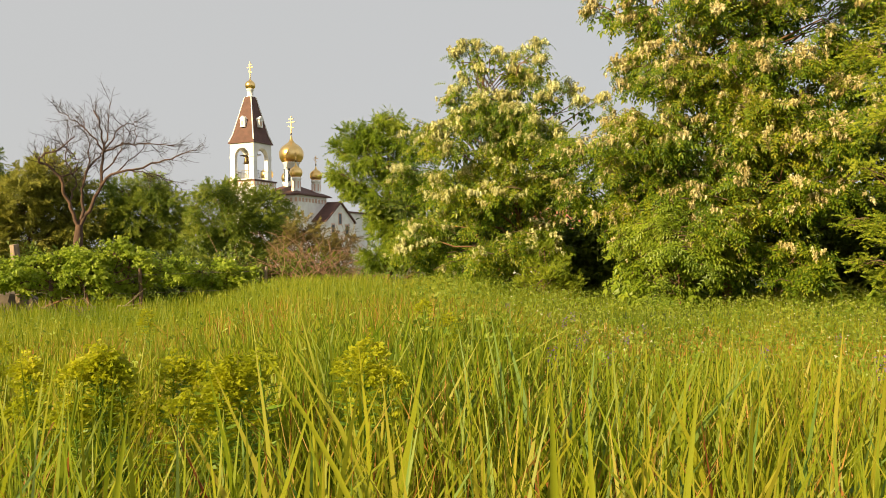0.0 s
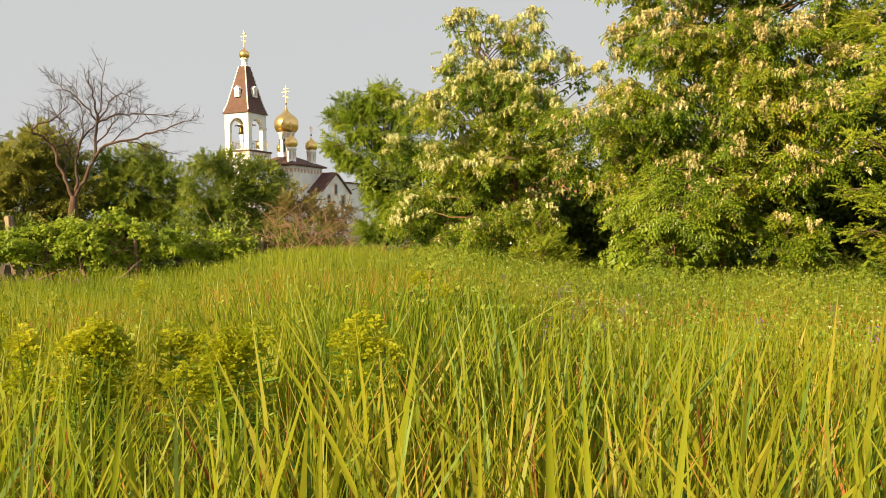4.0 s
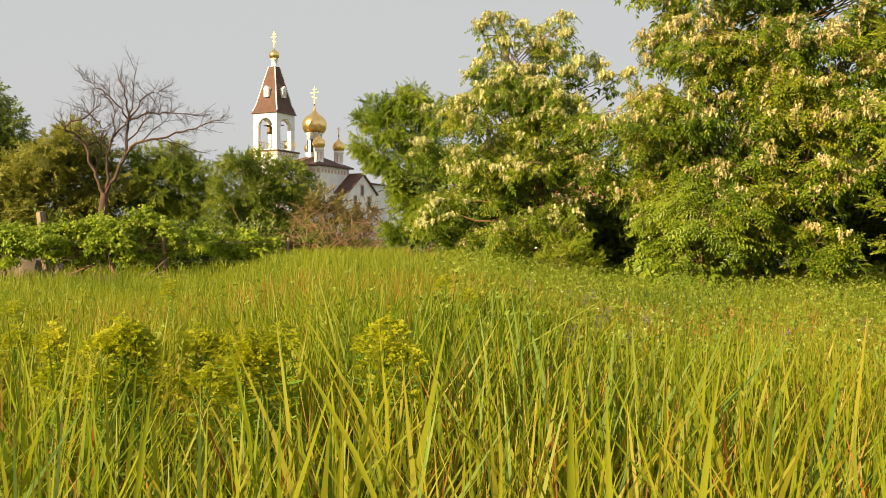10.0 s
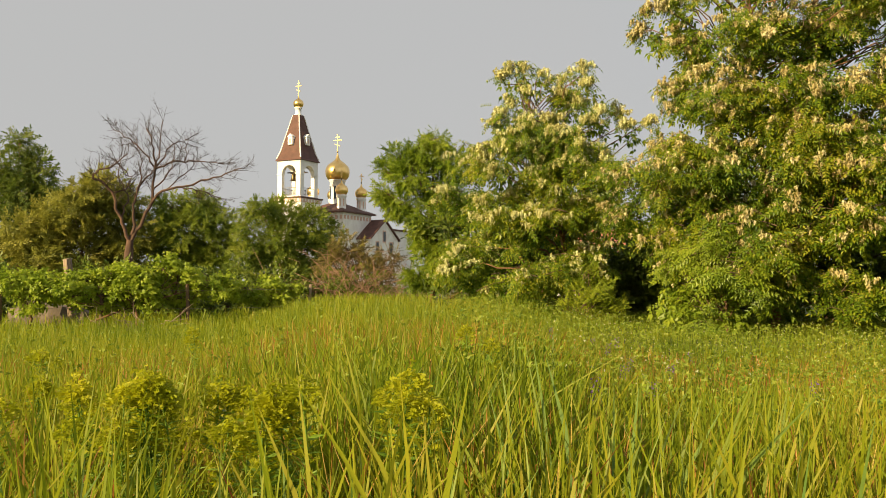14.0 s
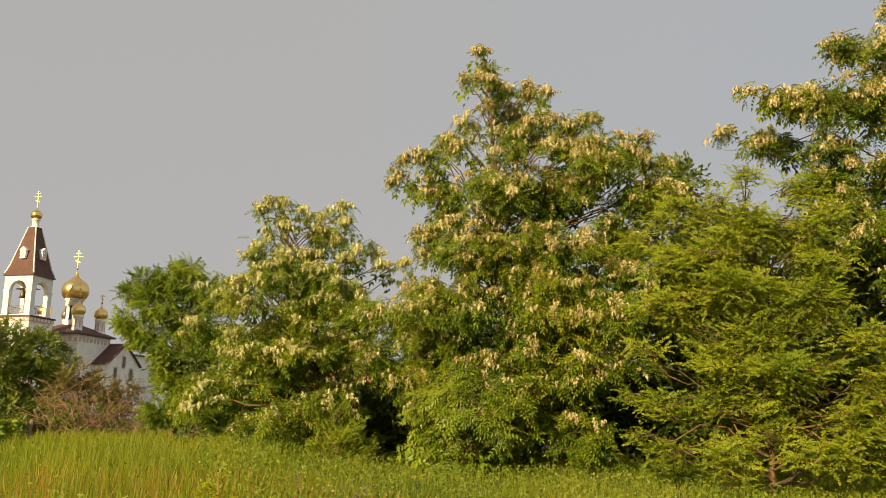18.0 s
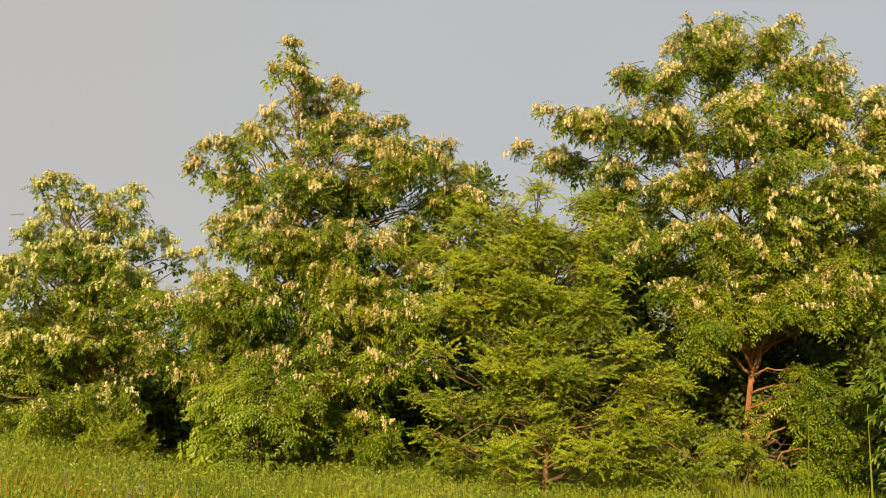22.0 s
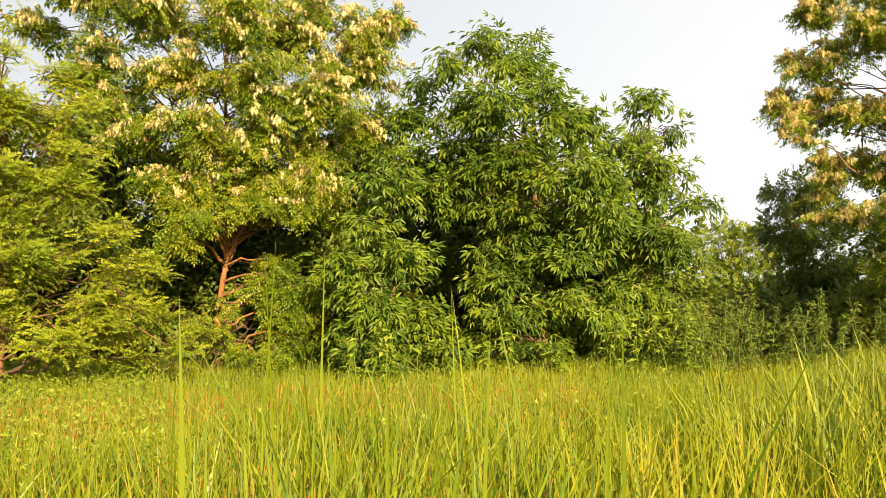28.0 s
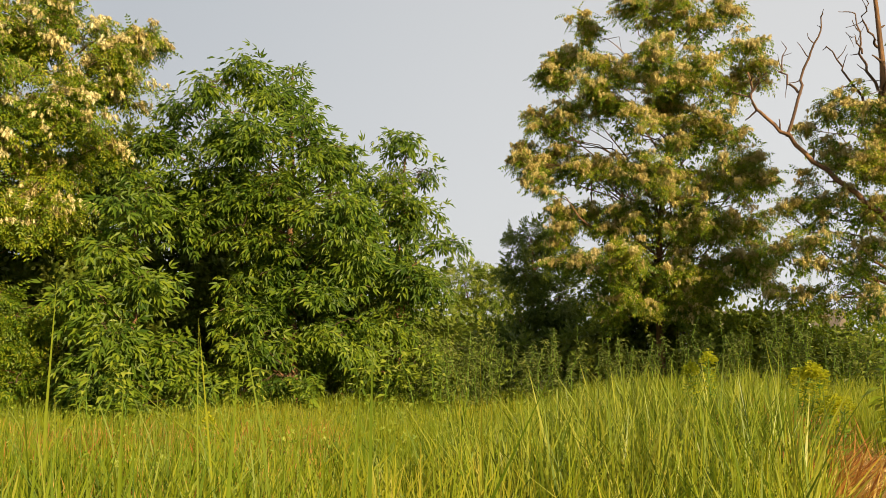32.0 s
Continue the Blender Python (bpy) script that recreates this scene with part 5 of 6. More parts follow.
def bell_tower(church):
    root = part("bell_tower", boxes((-2.45, 2.45, -2.45, 2.45, -0.2, 13.0)), PLASTER, church, "white plastered lower tower")
    part("cornice", boxes((-2.75, 2.75, -2.75, 2.75, 13.55, 13.75)), ROOF, root, "brown metal cornice")
    part("frieze", boxes((-2.6, 2.6, -2.6, 2.6, 13.0, 13.55)), PLASTER_PINK, root, "pale pink frieze")
    for i in range(7):
        x = -2.2 + i * 0.733
        part("frieze_block", boxes((x - 0.16, x + 0.16, -2.68, -2.6, 13.08, 13.45)), PLASTER, root)
        part("frieze_block", boxes((2.6, 2.68, x - 0.16, x + 0.16, 13.08, 13.45)), PLASTER, root)
    part("belfry_floor", boxes((-2.2, 2.2, -2.2, 2.2, 13.75, 13.95)), PLASTER, root)
    for i in range(4):
        rot = Matrix.Rotation(i * math.pi / 2, 4, "Z")
        part("belfry_wall", arch_wall(2.15, 13.95, 19.3, 0.85, 17.3, 0.6), PLASTER, root, matrix=rot)
        part("capital", boxes((-2.22, -1.28, -2.23, -2.15, 17.15, 17.35)), PLASTER, root, matrix=rot)
        part("capital", boxes((1.28, 2.22, -2.23, -2.15, 17.15, 17.35)), PLASTER, root, matrix=rot)
        rail = boxes((-1.3, 1.3, -2.0, -1.95, 15.15, 15.22), (-1.3, 1.3, -2.0, -1.95, 14.15, 14.2), *[(-1.2 + k * 0.24 - 0.018, -1.2 + k * 0.24 + 0.018, -1.99, -1.96, 14.2, 15.15) for k in range(11)])
        part("railing", rail, IRON, root, "thin iron railing in the arch", matrix=rot)
    part("bell", lathe([(0.02, 17.6), (0.16, 17.55), (0.28, 17.3), (0.34, 16.8), (0.46, 16.45), (0.52, 16.4)], 16, -0.5, -0.4), BRONZE, root, "dark bronze bell")
    part("bell", lathe([(0.02, 17.6), (0.10, 17.57), (0.18, 17.4), (0.22, 17.1), (0.30, 16.9)], 14, 0.6, 0.3), BRONZE, root, "small dark bronze bell")
    part("bell_beam", boxes((-1.6, 1.6, -0.48, -0.34, 17.6, 17.78), (-1.6, 1.6, 0.24, 0.36, 17.6, 17.75)), WOOD_OLD, root)
    part("belfry_ceiling", boxes((-2.0, 2.0, -2.0, 2.0, 19.1, 19.3)), PLASTER, root)
    bm = bmesh.new()
    frustum(bm, 2.42, 19.3, 2.25, 19.6)
    frustum(bm, 2.25, 19.6, 1.86, 20.7)
    frustum(bm, 1.86, 20.7, 0.58, 26.45)
    spire = part("spire", bm, ROOF, root, "brown metal tent roof")
    for i, j in ((-1, -1), (1, -1), (1, 1), (-1, 1)):
        v, f = tube(np.array([(2.26 * i, 2.26 * j, 19.62), (1.87 * i, 1.87 * j, 20.72), (0.59 * i, 0.59 * j, 26.45)]), [0.10, 0.10, 0.08], 6)
        part("hip_rib", mesh_of("hip_rib", v, f), PLASTER, spire, "white painted rib along the hip")
    for i in range(4):
        rot = Matrix.Rotation(i * math.pi / 2, 4, "Z")
        bm = boxes((-0.42, 0.42, -1.95, -1.2, 21.7, 22.9))
        v = [bm.verts.new(p) for p in ((-0.55, -2.0, 22.9), (0.55, -2.0, 22.9), (0, -2.0, 23.4), (-0.55, -1.0, 22.9), (0.55, -1.0, 22.9), (0, -1.0, 23.4))]
        for q in ((0, 1, 2), (3, 5, 4), (0, 2, 5, 3), (1, 4, 5, 2), (0, 3, 4, 1)):
            bm.faces.new([v[k] for k in q])
        dormer = part("dormer", bm, PLASTER, spire, "small white dormer", matrix=rot)
        part("louvre", boxes((-0.18, 0.18, -1.97, -1.95, 21.95, 22.6)), PLASTER_PINK, dormer)
    part("neck", lathe([(0.62, 26.4), (0.62, 26.55), (0.46, 26.65), (0.46, 27.45), (0.58, 27.5), (0.58, 27.65), (0.3, 27.7)], 8), PLASTER, root, "white octagonal neck")
    part("cupola", lathe(onion(0.78, 28.25, 29.5), 24), GOLD, root, "small gilded onion cupola")
    bm = bmesh.new()
    cross(bm, 29.4, 31.8, 1.1)
    part("cross", bm, GOLD, root, "gilded three-bar cross")


def domed_drum(parent, name, x, y, r, z0, z1, ro, zc, tip, top, w):
    d = part("drum", lathe([(r * 1.12, z0), (r * 1.12, z0 + 0.25), (r, z0 + 0.3), (r, z1 - 0.5), (r * 1.14, z1 - 0.42), (r * 1.14, z1 - 0.1), (r * 0.8, z1)], 20, x, y), PLASTER, parent, "white round drum")
    for i in range(8):
        a = i * math.pi / 4 + 0.3
        bm = boxes((-r * 0.14, r * 0.14, -0.03, 0.03, z0 + (z1 - z0) * 0.28, z0 + (z1 - z0) * 0.72))
        part("drum_window", bm, GLASS_DARK if r > 1 else PLASTER_PINK, d, matrix=Matrix.Translation((x + math.cos(a) * r, y + math.sin(a) * r, 0)) @ Matrix.Rotation(a + math.pi / 2, 4, "Z"))
    dome = part(name, lathe([(p, q) for p, q in onion(ro, zc, tip)], 32, x, y), GOLD, parent, "gilded onion dome")
    part("ball", lathe([(0.01, tip - 0.12), (0.11, tip), (0.13, tip + 0.1), (0.11, tip + 0.2), (0.01, tip + 0.28)], 12, x, y), BRONZE, dome)
    bm = bmesh.new()
    cross(bm, tip + 0.2, top, w, x, y)
    part("cross", bm, GOLD, dome, "gilded three-bar cross")


def gable_block(parent, name, x0, x1, yc, half, eave, ridge, over=0.35):
    """A wing with its ridge along x and a gable towards +x."""
    bm = bmesh.new()
    prof = [(-half, -0.2), (half, -0.2), (half, eave), (0, ridge - 0.15), (-half, eave)]
    a = [bm.verts.new((x0, yc + y, z)) for y, z in prof]
    b = [bm.verts.new((x1, yc + y, z)) for y, z in prof]
    bm.faces.new(a[::-1])
    bm.faces.new(b)
    for i in range(5):
        k = (i + 1) % 5
        bm.faces.new((a[i], a[k], b[k], b[i]))
    w = part(name, bm, PLASTER, parent, "white gabled wing")
    for s in (-1, 1):
        bm = bmesh.new()
        k = (ridge - eave) / half
        pr = [(0, ridge + 0.02), (s * (half + over), eave - over * k + 0.02), (s * (half + over), eave - over * k - 0.18), (0, ridge - 0.18)]
        a = [bm.verts.new((x0, yc + y, z)) for y, z in pr]
        b = [bm.verts.new((x1 + over, yc + y, z)) for y, z in pr]
        bm.faces.new(a)
        bm.faces.new(b[::-1])
        for i in range(4):
            q = (i + 1) % 4
            bm.faces.new((a[i], b[i], b[q], a[q]))
        bmesh.ops.recalc_face_normals(bm, faces=bm.faces)
        part("roof_slope", bm, ROOF, w, "brown metal roof slope")
    for y in (-half * 0.5, half * 0.5, 0):
        z = eave - 2.6 if y else eave - 0.8
        win = part("window", boxes((x1 - 0.02, x1 + 0.03, yc + y - 0.55, yc + y + 0.55, z, z + 2.0)), PLASTER_PINK, w, "arched window surround")
        part("pane", boxes((x1 + 0.03, x1 + 0.05, yc + y - 0.35, yc + y + 0.35, z + 0.2, z + 1.8)), GLASS_DARK, win)
    return w


def church():
    x, y = polar(12.72, 130.0)
    c = thing("church", (x, y, 0.0), "white church with a bell tower, brown roofs and golden onion domes", "church", turn=radians(12.72 - 37.8))
    bell_tower(c)
    cy = 10.4
    main = part("main_block", boxes((-4, 4, cy - 4, cy + 4, -0.2, 12.0)), PLASTER, c, "white main block")
    for i in range(9):
        o = -3.6 + i * 0.9
        part("corbel", boxes((o - 0.2, o + 0.2, cy - 4.1, cy - 4, 11.0, 11.6)), PLASTER_PINK, main)
        part("corbel", boxes((4, 4.1, cy + o - 0.2, cy + o + 0.2, 11.0, 11.6)), PLASTER_PINK, main)
    bm = bmesh.new()
    frustum(bm, 4.6, 12.0, 4.6, 12.2, 0, cy)
    frustum(bm, 4.6, 12.2, 1.0, 13.8, 0, cy)
    part("main_roof", bm, ROOF, c, "low brown hipped roof")
    domed_drum(c, "main_dome", 0, cy, 1.22, 13.2, 17.9, 1.98, 19.0, 22.2, 25.2, 1.6)
    for i, j in ((1, -1), (1, 1), (-1, -1), (-1, 1)):
        domed_drum(c, "side_dome", 2.8 * i, cy + 2.8 * j, 0.72, 12.4, 14.95, 1.02, 15.65, 17.3, 18.9, 0.9)
    gable_block(c, "south_wing", 0.0, 6.5, 14.5, 4.2, 8.3, 11.3)
    apse = part("apse", boxes((-4, 3.4, 22.0, 30, -0.2, 10.0)), PLASTER, c, "cream plastered far end")
    part("apse_roof", boxes((-4.3, 3.7, 21.7, 30.3, 10.0, 10.25)), ROOF, apse)
    narthex = part("narthex", boxes((-3, 3, 2.45, cy - 4, -0.2, 9.5)), PLASTER, c)
    part("narthex_roof", boxes((-3.3, 3.3, 2.45, cy - 4, 9.5, 9.75)), ROOF, narthex)


church()


def house(name, az, d, w, depth, wall_h, ridge, turn, label, roof_mat, wall_mat):
    x, y = polar(az, d)
    h = thing(name, (x, y, float(ground_z(x, y)) - 0.1), label, "house", turn=radians(az + turn))
    part("wall", boxes((-w / 2, w / 2, -depth / 2, depth / 2, 0, wall_h)), wall_mat, h)
    bm = bmesh.new()
    o = 0.4
    a = [bm.verts.new(p) for p in ((-w / 2 - o, -depth / 2 - o, wall_h - 0.15), (w / 2 + o, -depth / 2 - o, wall_h - 0.15), (w / 2 + o, 0, ridge), (-w / 2 - o, 0, ridge), (-w / 2 - o, depth / 2 + o, wall_h - 0.15), (w / 2 + o, depth / 2 + o, wall_h - 0.15))]
    for q in ((0, 1, 2, 3), (3, 2, 5, 4), (0, 3, 4), (1, 5, 2), (0, 4, 5, 1)):
        bm.faces.new([a[i] for i in q])
    part("roof", bm, roof_mat, h)
    for i in range(3):
        xx = -w / 2 + w * (i + 0.5) / 3
        win = part("window", boxes((xx - 0.55, xx + 0.55, -depth / 2 - 0.04, -depth / 2, 0.9, 2.2)), PLASTER, h)
        part("pane", boxes((xx - 0.45, xx - 0.03, -depth / 2 - 0.06, -depth / 2 - 0.04, 1.0, 2.1)), GLASS_DARK, win)
        part("pane", boxes((xx + 0.03, xx + 0.45, -depth / 2 - 0.06, -depth / 2 - 0.04, 1.0, 2.1)), GLASS_DARK, win)


house("house", -7.0, 40.0, 5.0, 5.0, 1.9, 3.2, 12, "small pale house with a red roof behind the trees", ROOF_RED, PLASTER)
house("house", -98.5, 42.0, 7.0, 6.0, 2.0, 2.9, -10, "low house with a grey-brown roof behind the hedge", CONCRETE, WOOD_OLD)
# ---- meadow plants ----
def spurge(az, d, top, heads, seed, bushy=1.35):
    rng = np.random.default_rng(seed)
    x, y = polar(az, d)
    z0 = float(ground_z(x, y))
    h = top - z0
    t = thing("spurge", (x, y, z0), "bushy spurge with yellow-green flower heads among the grass", "plant", "spurge plants")
    lp, lw = [], []
    bract = gather([rhomb((0, 0, 0), (1, 0.1, 0), 1.0, 0.9, 0.1), rhomb((0, 0, 0), (-1, 0.1, 0), 1.0, 0.9, 0.1), rhomb((0, 0, 0.15), (0.1, 1, 0), 0.7, 0.6, 0.1)])
    for i in range(heads):
        bx, by = rng.normal(0, 0.025 * bushy, 2)
        tx, ty = rng.normal(0, 0.033 * bushy, 2)
        th = h - 12.0 * (tx * tx + ty * ty) - rng.uniform(0, 0.035)
        way = bent((bx, by, -0.02), (tx, ty, th), 0.0, 0.12, 7, rng)
        part("stem", mesh_of("stem", *tube(way, np.linspace(0.0035, 0.002, 7), 5), True), SPURGE, t)
        for k in range(70):
            f = rng.uniform(0.25, 0.93)
            q = np.array([np.interp(f, np.linspace(0, 1, 7), way[:, c]) for c in range(3)])
            a = k * 2.4
            lp.append(q)
            lw.append((math.cos(a), math.sin(a), rng.uniform(0.1, 0.7)))
        hp, ha = [], []
        for k in range(110):
            a, rr = k * 2.4, 0.046 * math.sqrt(k / 110)
            hp.append(way[-1] + np.array([math.cos(a) * rr, math.sin(a) * rr, 0.03 - rr * 1.1 + rng.normal(0, 0.009)]))
            ha.append((math.cos(a) * 0.5, math.sin(a) * 0.5, rng.uniform(-0.2, 0.3)))
        for k in range(46):
            f = rng.uniform(0.78, 0.98)
            q = np.array([np.interp(f, np.linspace(0, 1, 7), way[:, c]) for c in range(3)])
            a = k * 2.4
            hp.append(q + np.array([math.cos(a), math.sin(a), 0.3]) * 0.028)
            ha.append((math.cos(a), math.sin(a), 0.2))
        tagged(part("flower_head", scatter("flower_head", bract, leaf_axes(np.array(ha), rng.uniform(0.0085, 0.014, len(hp)), 0.7, np.array(ha) * 1.3 + np.array([0, 0, 0.5])), np.array(hp)), SPURGE_HEAD, t, "yellow-green flower head"), kind="stuff")
    leaf = gather([rhomb((0, 0, 0), (1, 0, 0), 1.0, 0.16, 0.15)])
    part("foliage", scatter("foliage", leaf, leaf_axes(np.array(lw), rng.uniform(0.04, 0.065, len(lp))), np.array(lp)), SPURGE, t)


for i, (az_, d_, top_, heads_) in enumerate([(22.2, 2.2, 0.77, 9), (16.9, 2.2, 0.765, 5), (12.9, 2.1, 0.765, 7), (5.2, 2.1, 0.79, 5), (25.7, 2.4, 0.745, 4),
                                             (0.8, 4.2, 0.80, 2), (29.5, 3.2, 0.72, 3), (28.0, 5.0, 0.66, 3), (19.0, 6.0, 0.70, 2),
                                             (-95.6, 5.0, 1.08, 4), (-101.8, 4.6, 0.99, 4), (-103.0, 4.6, 0.86, 3), (31.5, 2.6, 0.70, 3), (-63.5, 6.0, 0.60, 2)]):
    spurge(az_, d_, top_ + 0.03, heads_, 200 + i)


def vetch(az, d, top, seed):
    rng = np.random.default_rng(seed)
    x, y = polar(az, d)
    z0 = float(ground_z(x, y))
    h = top - z0
    t = thing("vetch", (x, y, z0), "slender vetch with a purple flower spike", "flower", "purple vetch flowers")
    way = bent((0, 0, -0.02), (rng.normal(0, 0.04), rng.normal(0, 0.04), h), 0, 0.1, 5, rng)
    part("stem", mesh_of("stem", *tube(way, np.linspace(0.003, 0.0015, 5), 4)), SPURGE, t)
    n = 22
    p = way[-1] + np.stack([np.cos(np.arange(n) * 2.4) * 0.008, np.sin(np.arange(n) * 2.4) * 0.008, -0.004 * np.arange(n)], 1)
    w = np.stack([np.cos(np.arange(n) * 2.4), np.sin(np.arange(n) * 2.4), np.full(n, -0.3)], 1)
    part("flower_spike", scatter("flower_spike", gather([rhomb((0, 0, 0), (1, 0, 0), 1.0, 0.6, 0.2)]), leaf_axes(w, np.full(n, 0.018)), p), VETCH, t, "purple flower spike")


for i in range(16):
    az_ = RNG.uniform(-34, -2)
    d_ = RNG.uniform(3.0, 7.5)
    vetch(az_, d_, float(ground_z(*polar(az_, d_))) + float(grass_height(np.array(az_), np.array(d_))) + RNG.uniform(0.0, 0.05), 300 + i)


def weeds():
    rng = np.random.default_rng(77)
    n = 28000
    az = np.concatenate([rng.uniform(-44, 2, n), rng.uniform(-90, 35, n // 2)])
    d = np.sqrt(rng.uniform(9, 13.5 ** 2, len(az)))
    x, y = polar(az, d)
    h = grass_height(az, d)
    z = ground_z(x, y) + h * rng.uniform(0.25, 1.05, len(az))
    p = np.stack([x, y, z], 1)
    leaf = gather([rhomb((0, 0, 0), (1, 0, 0), 1.0, 0.5, 0.2), rhomb((0.1, 0, 0), (0.4, 0.9, 0.1), 0.8, 0.4, 0.2), rhomb((0.1, 0, 0), (0.4, -0.9, 0.1), 0.8, 0.4, 0.2)])
    w = rng.normal(0, 1, (len(az), 3)) + np.array([0, 0, 0.4])
    tagged(part("meadow_weed", scatter("meadow_weed", leaf, leaf_axes(w, rng.uniform(0.014, 0.032, len(az)), 0.8), p), WEED), "low leafy weeds between grass and trees", "weeds", kind="stuff")
    m = 800
    az = rng.uniform(-34, -4, m)
    d = np.sqrt(rng.uniform(16, 12.5 ** 2, m))
    x, y = polar(az, d)
    p = np.stack([x, y, ground_z(x, y) + grass_height(az, d) * rng.uniform(0.8, 1.1, m)], 1)
    tagged(part("small_floret", scatter("small_floret", leaf, leaf_axes(rng.normal(0, 1, (m, 3)), rng.uniform(0.010, 0.018, m)), p), CHAFF), "tiny whitish florets among the low weeds", "flowers", kind="stuff")


weeds()


def leafy_weed(az, d, h, seed, size=0.13, mat=None, label="tall broad-leaved weed at the foot of the trees", stems=4, leaves=22, wide=0.25):
    rng = np.random.default_rng(seed)
    x, y = polar(az, d)
    t = thing("leafy_weed", (x, y, float(ground_z(x, y))), label, "plant", "broad-leaved weeds")
    lp, lw = [], []
    for _ in range(stems):
        fx, fy = rng.normal(0, wide * 0.8, 2)
        way = bent((fx * 0.6, fy * 0.6, -0.02), (fx + rng.normal(0, 0.1), fy + rng.normal(0, 0.1), h * rng.uniform(0.7, 1)), 0, 0.2, 6, rng)
        part("stem", mesh_of("stem", *tube(way, np.linspace(0.008, 0.003, 6), 5), True), SPURGE, t)
        for k in range(leaves):
            f = rng.uniform(0.15, 1.0)
            lp.append(np.array([np.interp(f, np.linspace(0, 1, 6), way[:, c]) for c in range(3)]))
            lw.append((math.cos(k * 2.4), math.sin(k * 2.4), rng.uniform(-0.3, 0.4)))
    part("foliage", scatter("foliage", folded(gather([rhomb((0, 0, 0), (1, 0, 0), 1.0, 0.45, 0.35)])), leaf_axes(np.array(lw), rng.uniform(0.7, 1.2, len(lp)) * size, 0.3), np.array(lp)), mat or WEED, t)


for i, (az_, d_, h_) in enumerate([(-55.5, 9.6, 0.9), (-57.5, 9.4, 0.75), (-66.0, 10.6, 0.7), (-70.0, 10.8, 0.65), (-74.5, 11.2, 0.95), (-78.0, 11.0, 1.1), (-27.0, 10.4, 0.6), (-29.5, 10.2, 0.6)]):
    leafy_weed(az_, d_, h_, 400 + i)
leafy_weed(-106.7, 5.9, 1.15, 430, 0.13, None, "broad-leaved green plant beside the dry path", 4, 22, 0.1)
for i in range(26):
    az_ = -75.5 - i * 1.25 + RNG.uniform(-0.6, 0.6)
    leafy_weed(az_, RNG.uniform(11.2, 13.6), RNG.uniform(0.75, 1.25), 440 + i, 0.075, NETTLE, "tall nettle-like weed in the dark hedge bottom", 9, 60, 0.35)


def seed_stems():
    rng = np.random.default_rng(88)
    bits, heads_p, heads_w = [], [], []
    for _ in range(260):
        az = rng.uniform(-108, 30)
        d = rng.uniform(1.6, 6.0)
        if on_path(np.array(az), np.array(d)):
            continue
        x, y = polar(az, d)
        z = float(ground_z(x, y))
        h = float(grass_height(np.array(az), np.array(d))) * rng.uniform(1.08, 1.3)
        if -50 < az < 14:
            h *= 0.9
        way = bent((x, y, z), (x + rng.normal(0, 0.06), y + rng.normal(0, 0.06), z + h), 0, 0.08, 5, rng)
        bits.append(tube(way, np.linspace(0.0022, 0.0012, 5), 3))
        for k in range(10):
            heads_p.append(way[-1] + (way[-2] - way[-1]) * 0.06 * k)
            heads_w.append((math.cos(k * 2.4) * 0.3, math.sin(k * 2.4) * 0.3, 1.0))
    me = mesh_of("grass_stem", *join(bits))
    tagged(part("grass_stem", me, GRASS), "thin upright grass stems above the meadow", "grass", kind="stuff")
    sh = gather([rhomb((0, 0, 0), (1, 0.3, 0), 1.0, 0.25, 0.0)])
    tagged(part("seed_head", scatter("seed_head", sh, leaf_axes(np.array(heads_w), rng.uniform(0.012, 0.02, len(heads_p))), np.array(heads_p)), GRASS), "slim green seed heads of the grass", "grass", kind="stuff")


seed_stems()


# ---- dry path at the right ----
def path_strip():
    n, m = 24, 14
    v = []
    for i in range(n):
        d = 2.2 + (6.8 - 2.2) * i / (n - 1)
        for j in range(m):
            a0 = -99.0 + (d - 5.4) * 0.8
            az = a0 - (20.0 + 3 * math.sin(d * 2)) * j / (m - 1) + 0.8 * math.sin(d * 5)
            x, y = polar(az, d)
            v.append((x, y, float(ground_z(x, y)) + 0.045 + 0.02 * noise.noise((x * 3, y * 3, 1))))
    f = [(i * m + j, i * m + j + 1, (i + 1) * m + j + 1, (i + 1) * m + j) for i in range(n - 1) for j in range(m - 1)]
    tagged(part("dry_path", mesh_of("dry_path", v, f, True), STRAW), "trodden dry path covered with straw", "path", kind="structure")
    rng = np.random.default_rng(9)
    k = 9000
    d = rng.uniform(3.2, 6.8, k)
    az = -99.5 + (d - 5.4) * 0.8 - rng.uniform(0, 1, k) ** 1.5 * 17
    x, y = polar(az, d)
    p = np.stack([x, y, ground_z(x, y) + 0.05 + rng.uniform(0, 0.05, k)], 1)
    w = rng.normal(0, 1, (k, 3)) * np.array([1, 1, 0.25]) + np.array([0, 0, 0.2])
    tagged(part("straw_litter", scatter("straw_litter", gather([rhomb((0, 0, 0), (1, 0, 0), 1.0, 0.05, 0.15)]), leaf_axes(w, rng.uniform(0.06, 0.2, k)), p), STRAW_BITS), "orange-brown straw lying on the path", "straw", kind="stuff")
    k = 3600
    d = rng.uniform(4.0, 6.5, k)
    az = -100.0 + (d - 5.4) * 0.8 - rng.normal(0, 1.5, k)
    x, y = polar(az, d)
    p = np.stack([x, y, ground_z(x, y)], 1)
    w = rng.normal(0, 0.35, (k, 3)) + np.array([0, 0, 1.0])
    tagged(part("dry_tuft", scatter("dry_tuft", gather([rhomb((0, 0, 0), (1, 0, 0), 1.0, 0.03, 0.3)]), leaf_axes(w, rng.uniform(0.2, 0.55, k)), p), GRASS_DRY), "reddish dry tufts along the path's edge", "grass", kind="stuff")


path_strip()


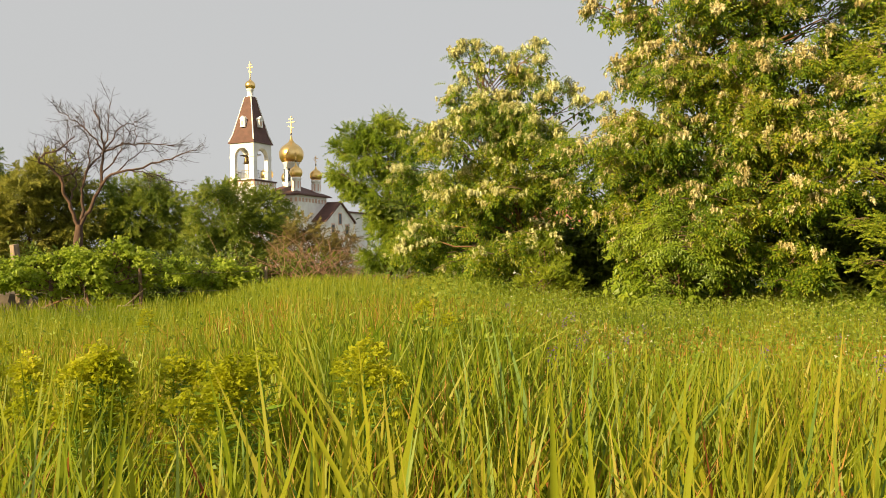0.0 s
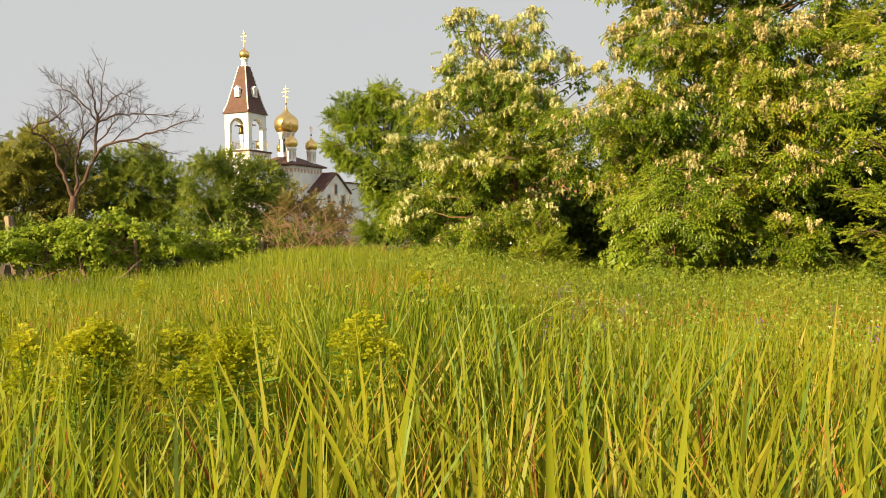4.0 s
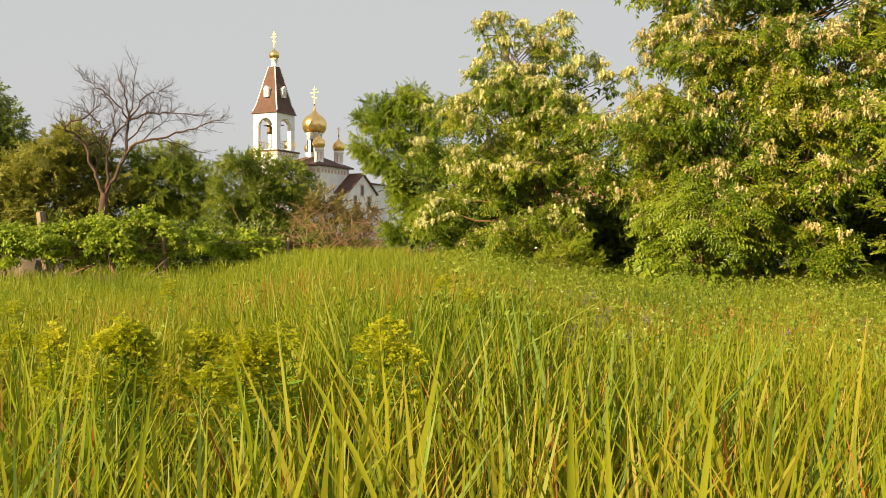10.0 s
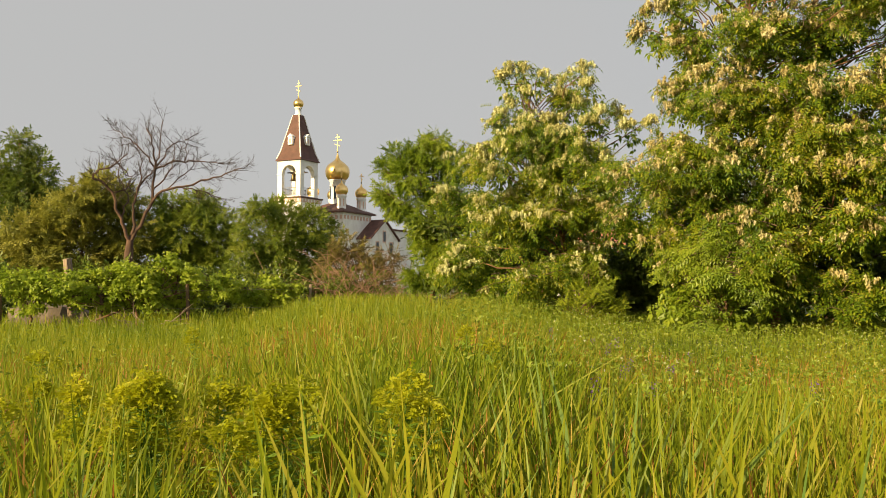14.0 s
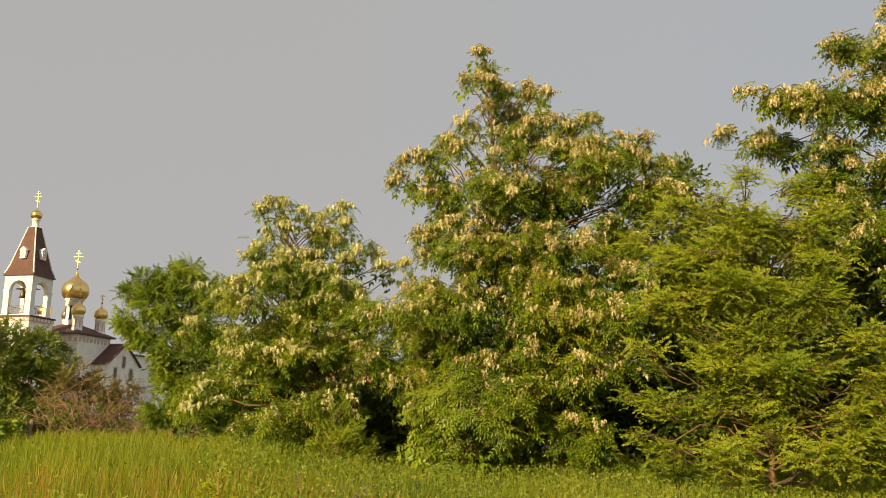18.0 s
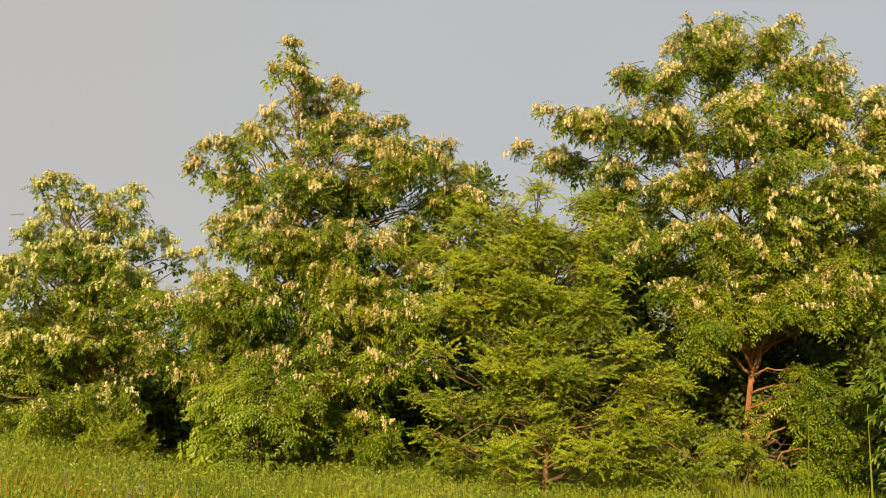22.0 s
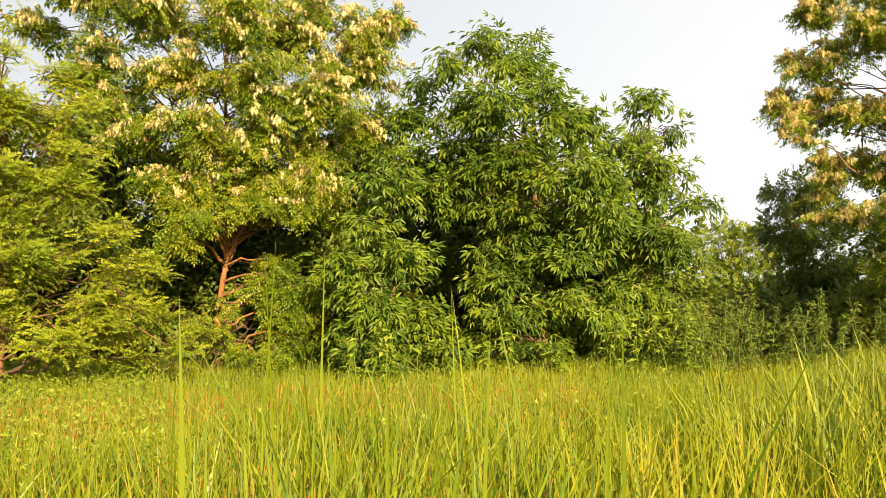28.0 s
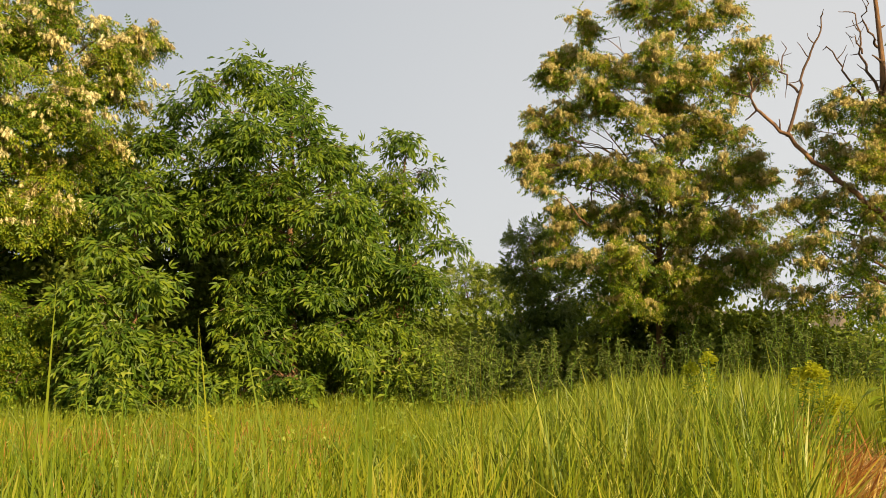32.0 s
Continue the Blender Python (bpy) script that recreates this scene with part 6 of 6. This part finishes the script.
# ---- bare branches on the robinia beside the path ----
def dead_branches(parent, az, d):
    rng = np.random.default_rng(21)
    z0 = parent.location.z
    ways = [([(0.1, -0.4, 2.9), (-0.29, -0.5, 3.25), (-0.87, -0.5, 3.83), (-1.25, -0.6, 4.27), (-1.56, -0.6, 4.61), (-1.72, -0.6, 4.89), (-1.75, -0.6, 5.31)], 0.06),
            ([(-1.72, -0.6, 4.89), (-1.59, -0.6, 5.13), (-1.47, -0.65, 5.27)], 0.022),
            ([(-1.25, -0.6, 4.27), (-1.07, -0.6, 4.9), (-0.93, -0.6, 5.39), (-0.76, -0.6, 5.72), (-0.69, -0.6, 6.04)], 0.034),
            ([(-1.07, -0.6, 4.9), (-1.23, -0.6, 5.13), (-1.29, -0.6, 5.34), (-1.2, -0.6, 5.59)], 0.026),
            ([(0.0, -0.2, 4.2), (-0.28, -0.3, 4.77), (-0.47, -0.4, 5.22), (-0.68, -0.4, 5.6)], 0.034),
            ([(0.05, 0, 3.9), (0.05, 0, 4.51), (0.02, 0, 5.34), (-0.03, 0, 6.34), (-0.1, 0, 7.17)], 0.085),
            ([(0.0, -0.1, 4.8), (-0.06, -0.2, 4.96), (-0.25, -0.3, 5.48), (-0.28, -0.3, 6.06)], 0.038),
            ([(-0.22, -0.3, 5.45), (-0.3, -0.3, 5.65), (-0.42, -0.3, 5.81)], 0.02),
            ([(0.0, 0, 5.6), (-0.06, -0.1, 5.7), (-0.17, -0.1, 6.07), (-0.1, -0.1, 6.26)], 0.028)]
    for w, r in ways:
        pts = np.array(w) - np.array([0, 0, z0])
        t_ = np.linspace(0, len(pts) - 1, len(pts) * 3)
        sm = np.stack([np.interp(t_, range(len(pts)), pts[:, i]) for i in range(3)], 1)
        sm[1:-1] += rng.normal(0, 0.025, (len(sm) - 2, 3))
        # thick branches get the warmer BARK colour to look sunlit, thin ones stay dark
        ob = part("dead_branch", mesh_of("dead_branch", *tube(sm, np.linspace(r * 0.75, r * 0.22, len(sm)), 7), True), BARK if r > 0.05 else BARK_GREY, parent, "bare dead branch")
        bits = []
        for i in range(3, len(sm), 2):
            dirn = unit(sm[i] - sm[i - 1])
            side = unit(np.cross(dirn, rng.normal(0, 1, 3)))
            grow(bits, sm[i], dirn * 0.4 + side, rng.uniform(0.12, 0.3), r * 0.3, 3 + (i % 2), rng)
        tagged(part("twig", mesh_of("twig", *join(bits), True), BARK_GREY, ob), kind="stuff")


dead_branches(dead_robinia, -106.5, 13.5)


# ---- single broad blades close to the eye ----
def lone_blade(az0, az1, d, tip_z, width, seed, curl=1.5):
    rng = np.random.default_rng(seed)
    x0, y0 = polar(az0, d)
    x1, y1 = polar(az1, d * 0.97)
    z0 = float(ground_z(x0, y0))
    n = 14
    t_ = np.linspace(0, 1, n)
    c = np.stack([x0 + (x1 - x0) * t_ ** curl, y0 + (y1 - y0) * t_ ** curl, z0 + (tip_z - z0) * (1.15 * t_ - 0.15 * t_ ** 2)], 1)
    w = width * np.interp(t_, [0, 0.35, 0.8, 1], [0.6, 1, 0.7, 0.03]) / 2
    a = radians(az0 + rng.uniform(-25, 25))
    side = np.array([math.cos(a), math.sin(a), 0.0])
    back = np.array([-math.sin(a), math.cos(a), 0.0])
    v = np.concatenate([c + side * w[:, None], c + back * (w * 0.35)[:, None], c - side * w[:, None]])
    f = [(i, i + 1, n + i + 1, n + i) for i in range(n - 1)] + [(n + i, n + i + 1, 2 * n + i + 1, 2 * n + i) for i in range(n - 1)]
    tagged(part("grass_blade", mesh_of("grass_blade", v, f, True), GRASS), "single broad grass blade folded along its rib", "grass blade", "broad blades close by")


for i, (a0, a1, d_, tz, w_) in enumerate([(0.5, 14.3, 1.0, 0.955, 0.0095), (-7.7, -7.1, 0.85, 0.905, 0.015), (-13.0, -16.8, 0.95, 0.89, 0.013), (24.0, 20.3, 1.05, 0.865, 0.012), (27.2, 26.4, 0.9, 0.80, 0.014),
                                          (10.8, 12.0, 0.9, 0.76, 0.016), (-2.0, -2.6, 0.95, 0.80, 0.012), (17.0, 19.0, 0.95, 0.77, 0.014), (-20.5, -19.0, 0.95, 0.80, 0.013), (-10.5, -9.5, 1.05, 0.85, 0.012),
                                          (-46.0, -44.5, 1.1, 1.06, 0.010), (-64.0, -65.0, 1.3, 1.02, 0.009), (-58.5, -58.0, 1.3, 1.0, 0.009), (-72.0, -73.0, 1.5, 1.0, 0.009)]):
    lone_blade(a0, a1, d_, tz, w_, 500 + i, 2.6 if abs(a1 - a0) > 8 else 1.5)
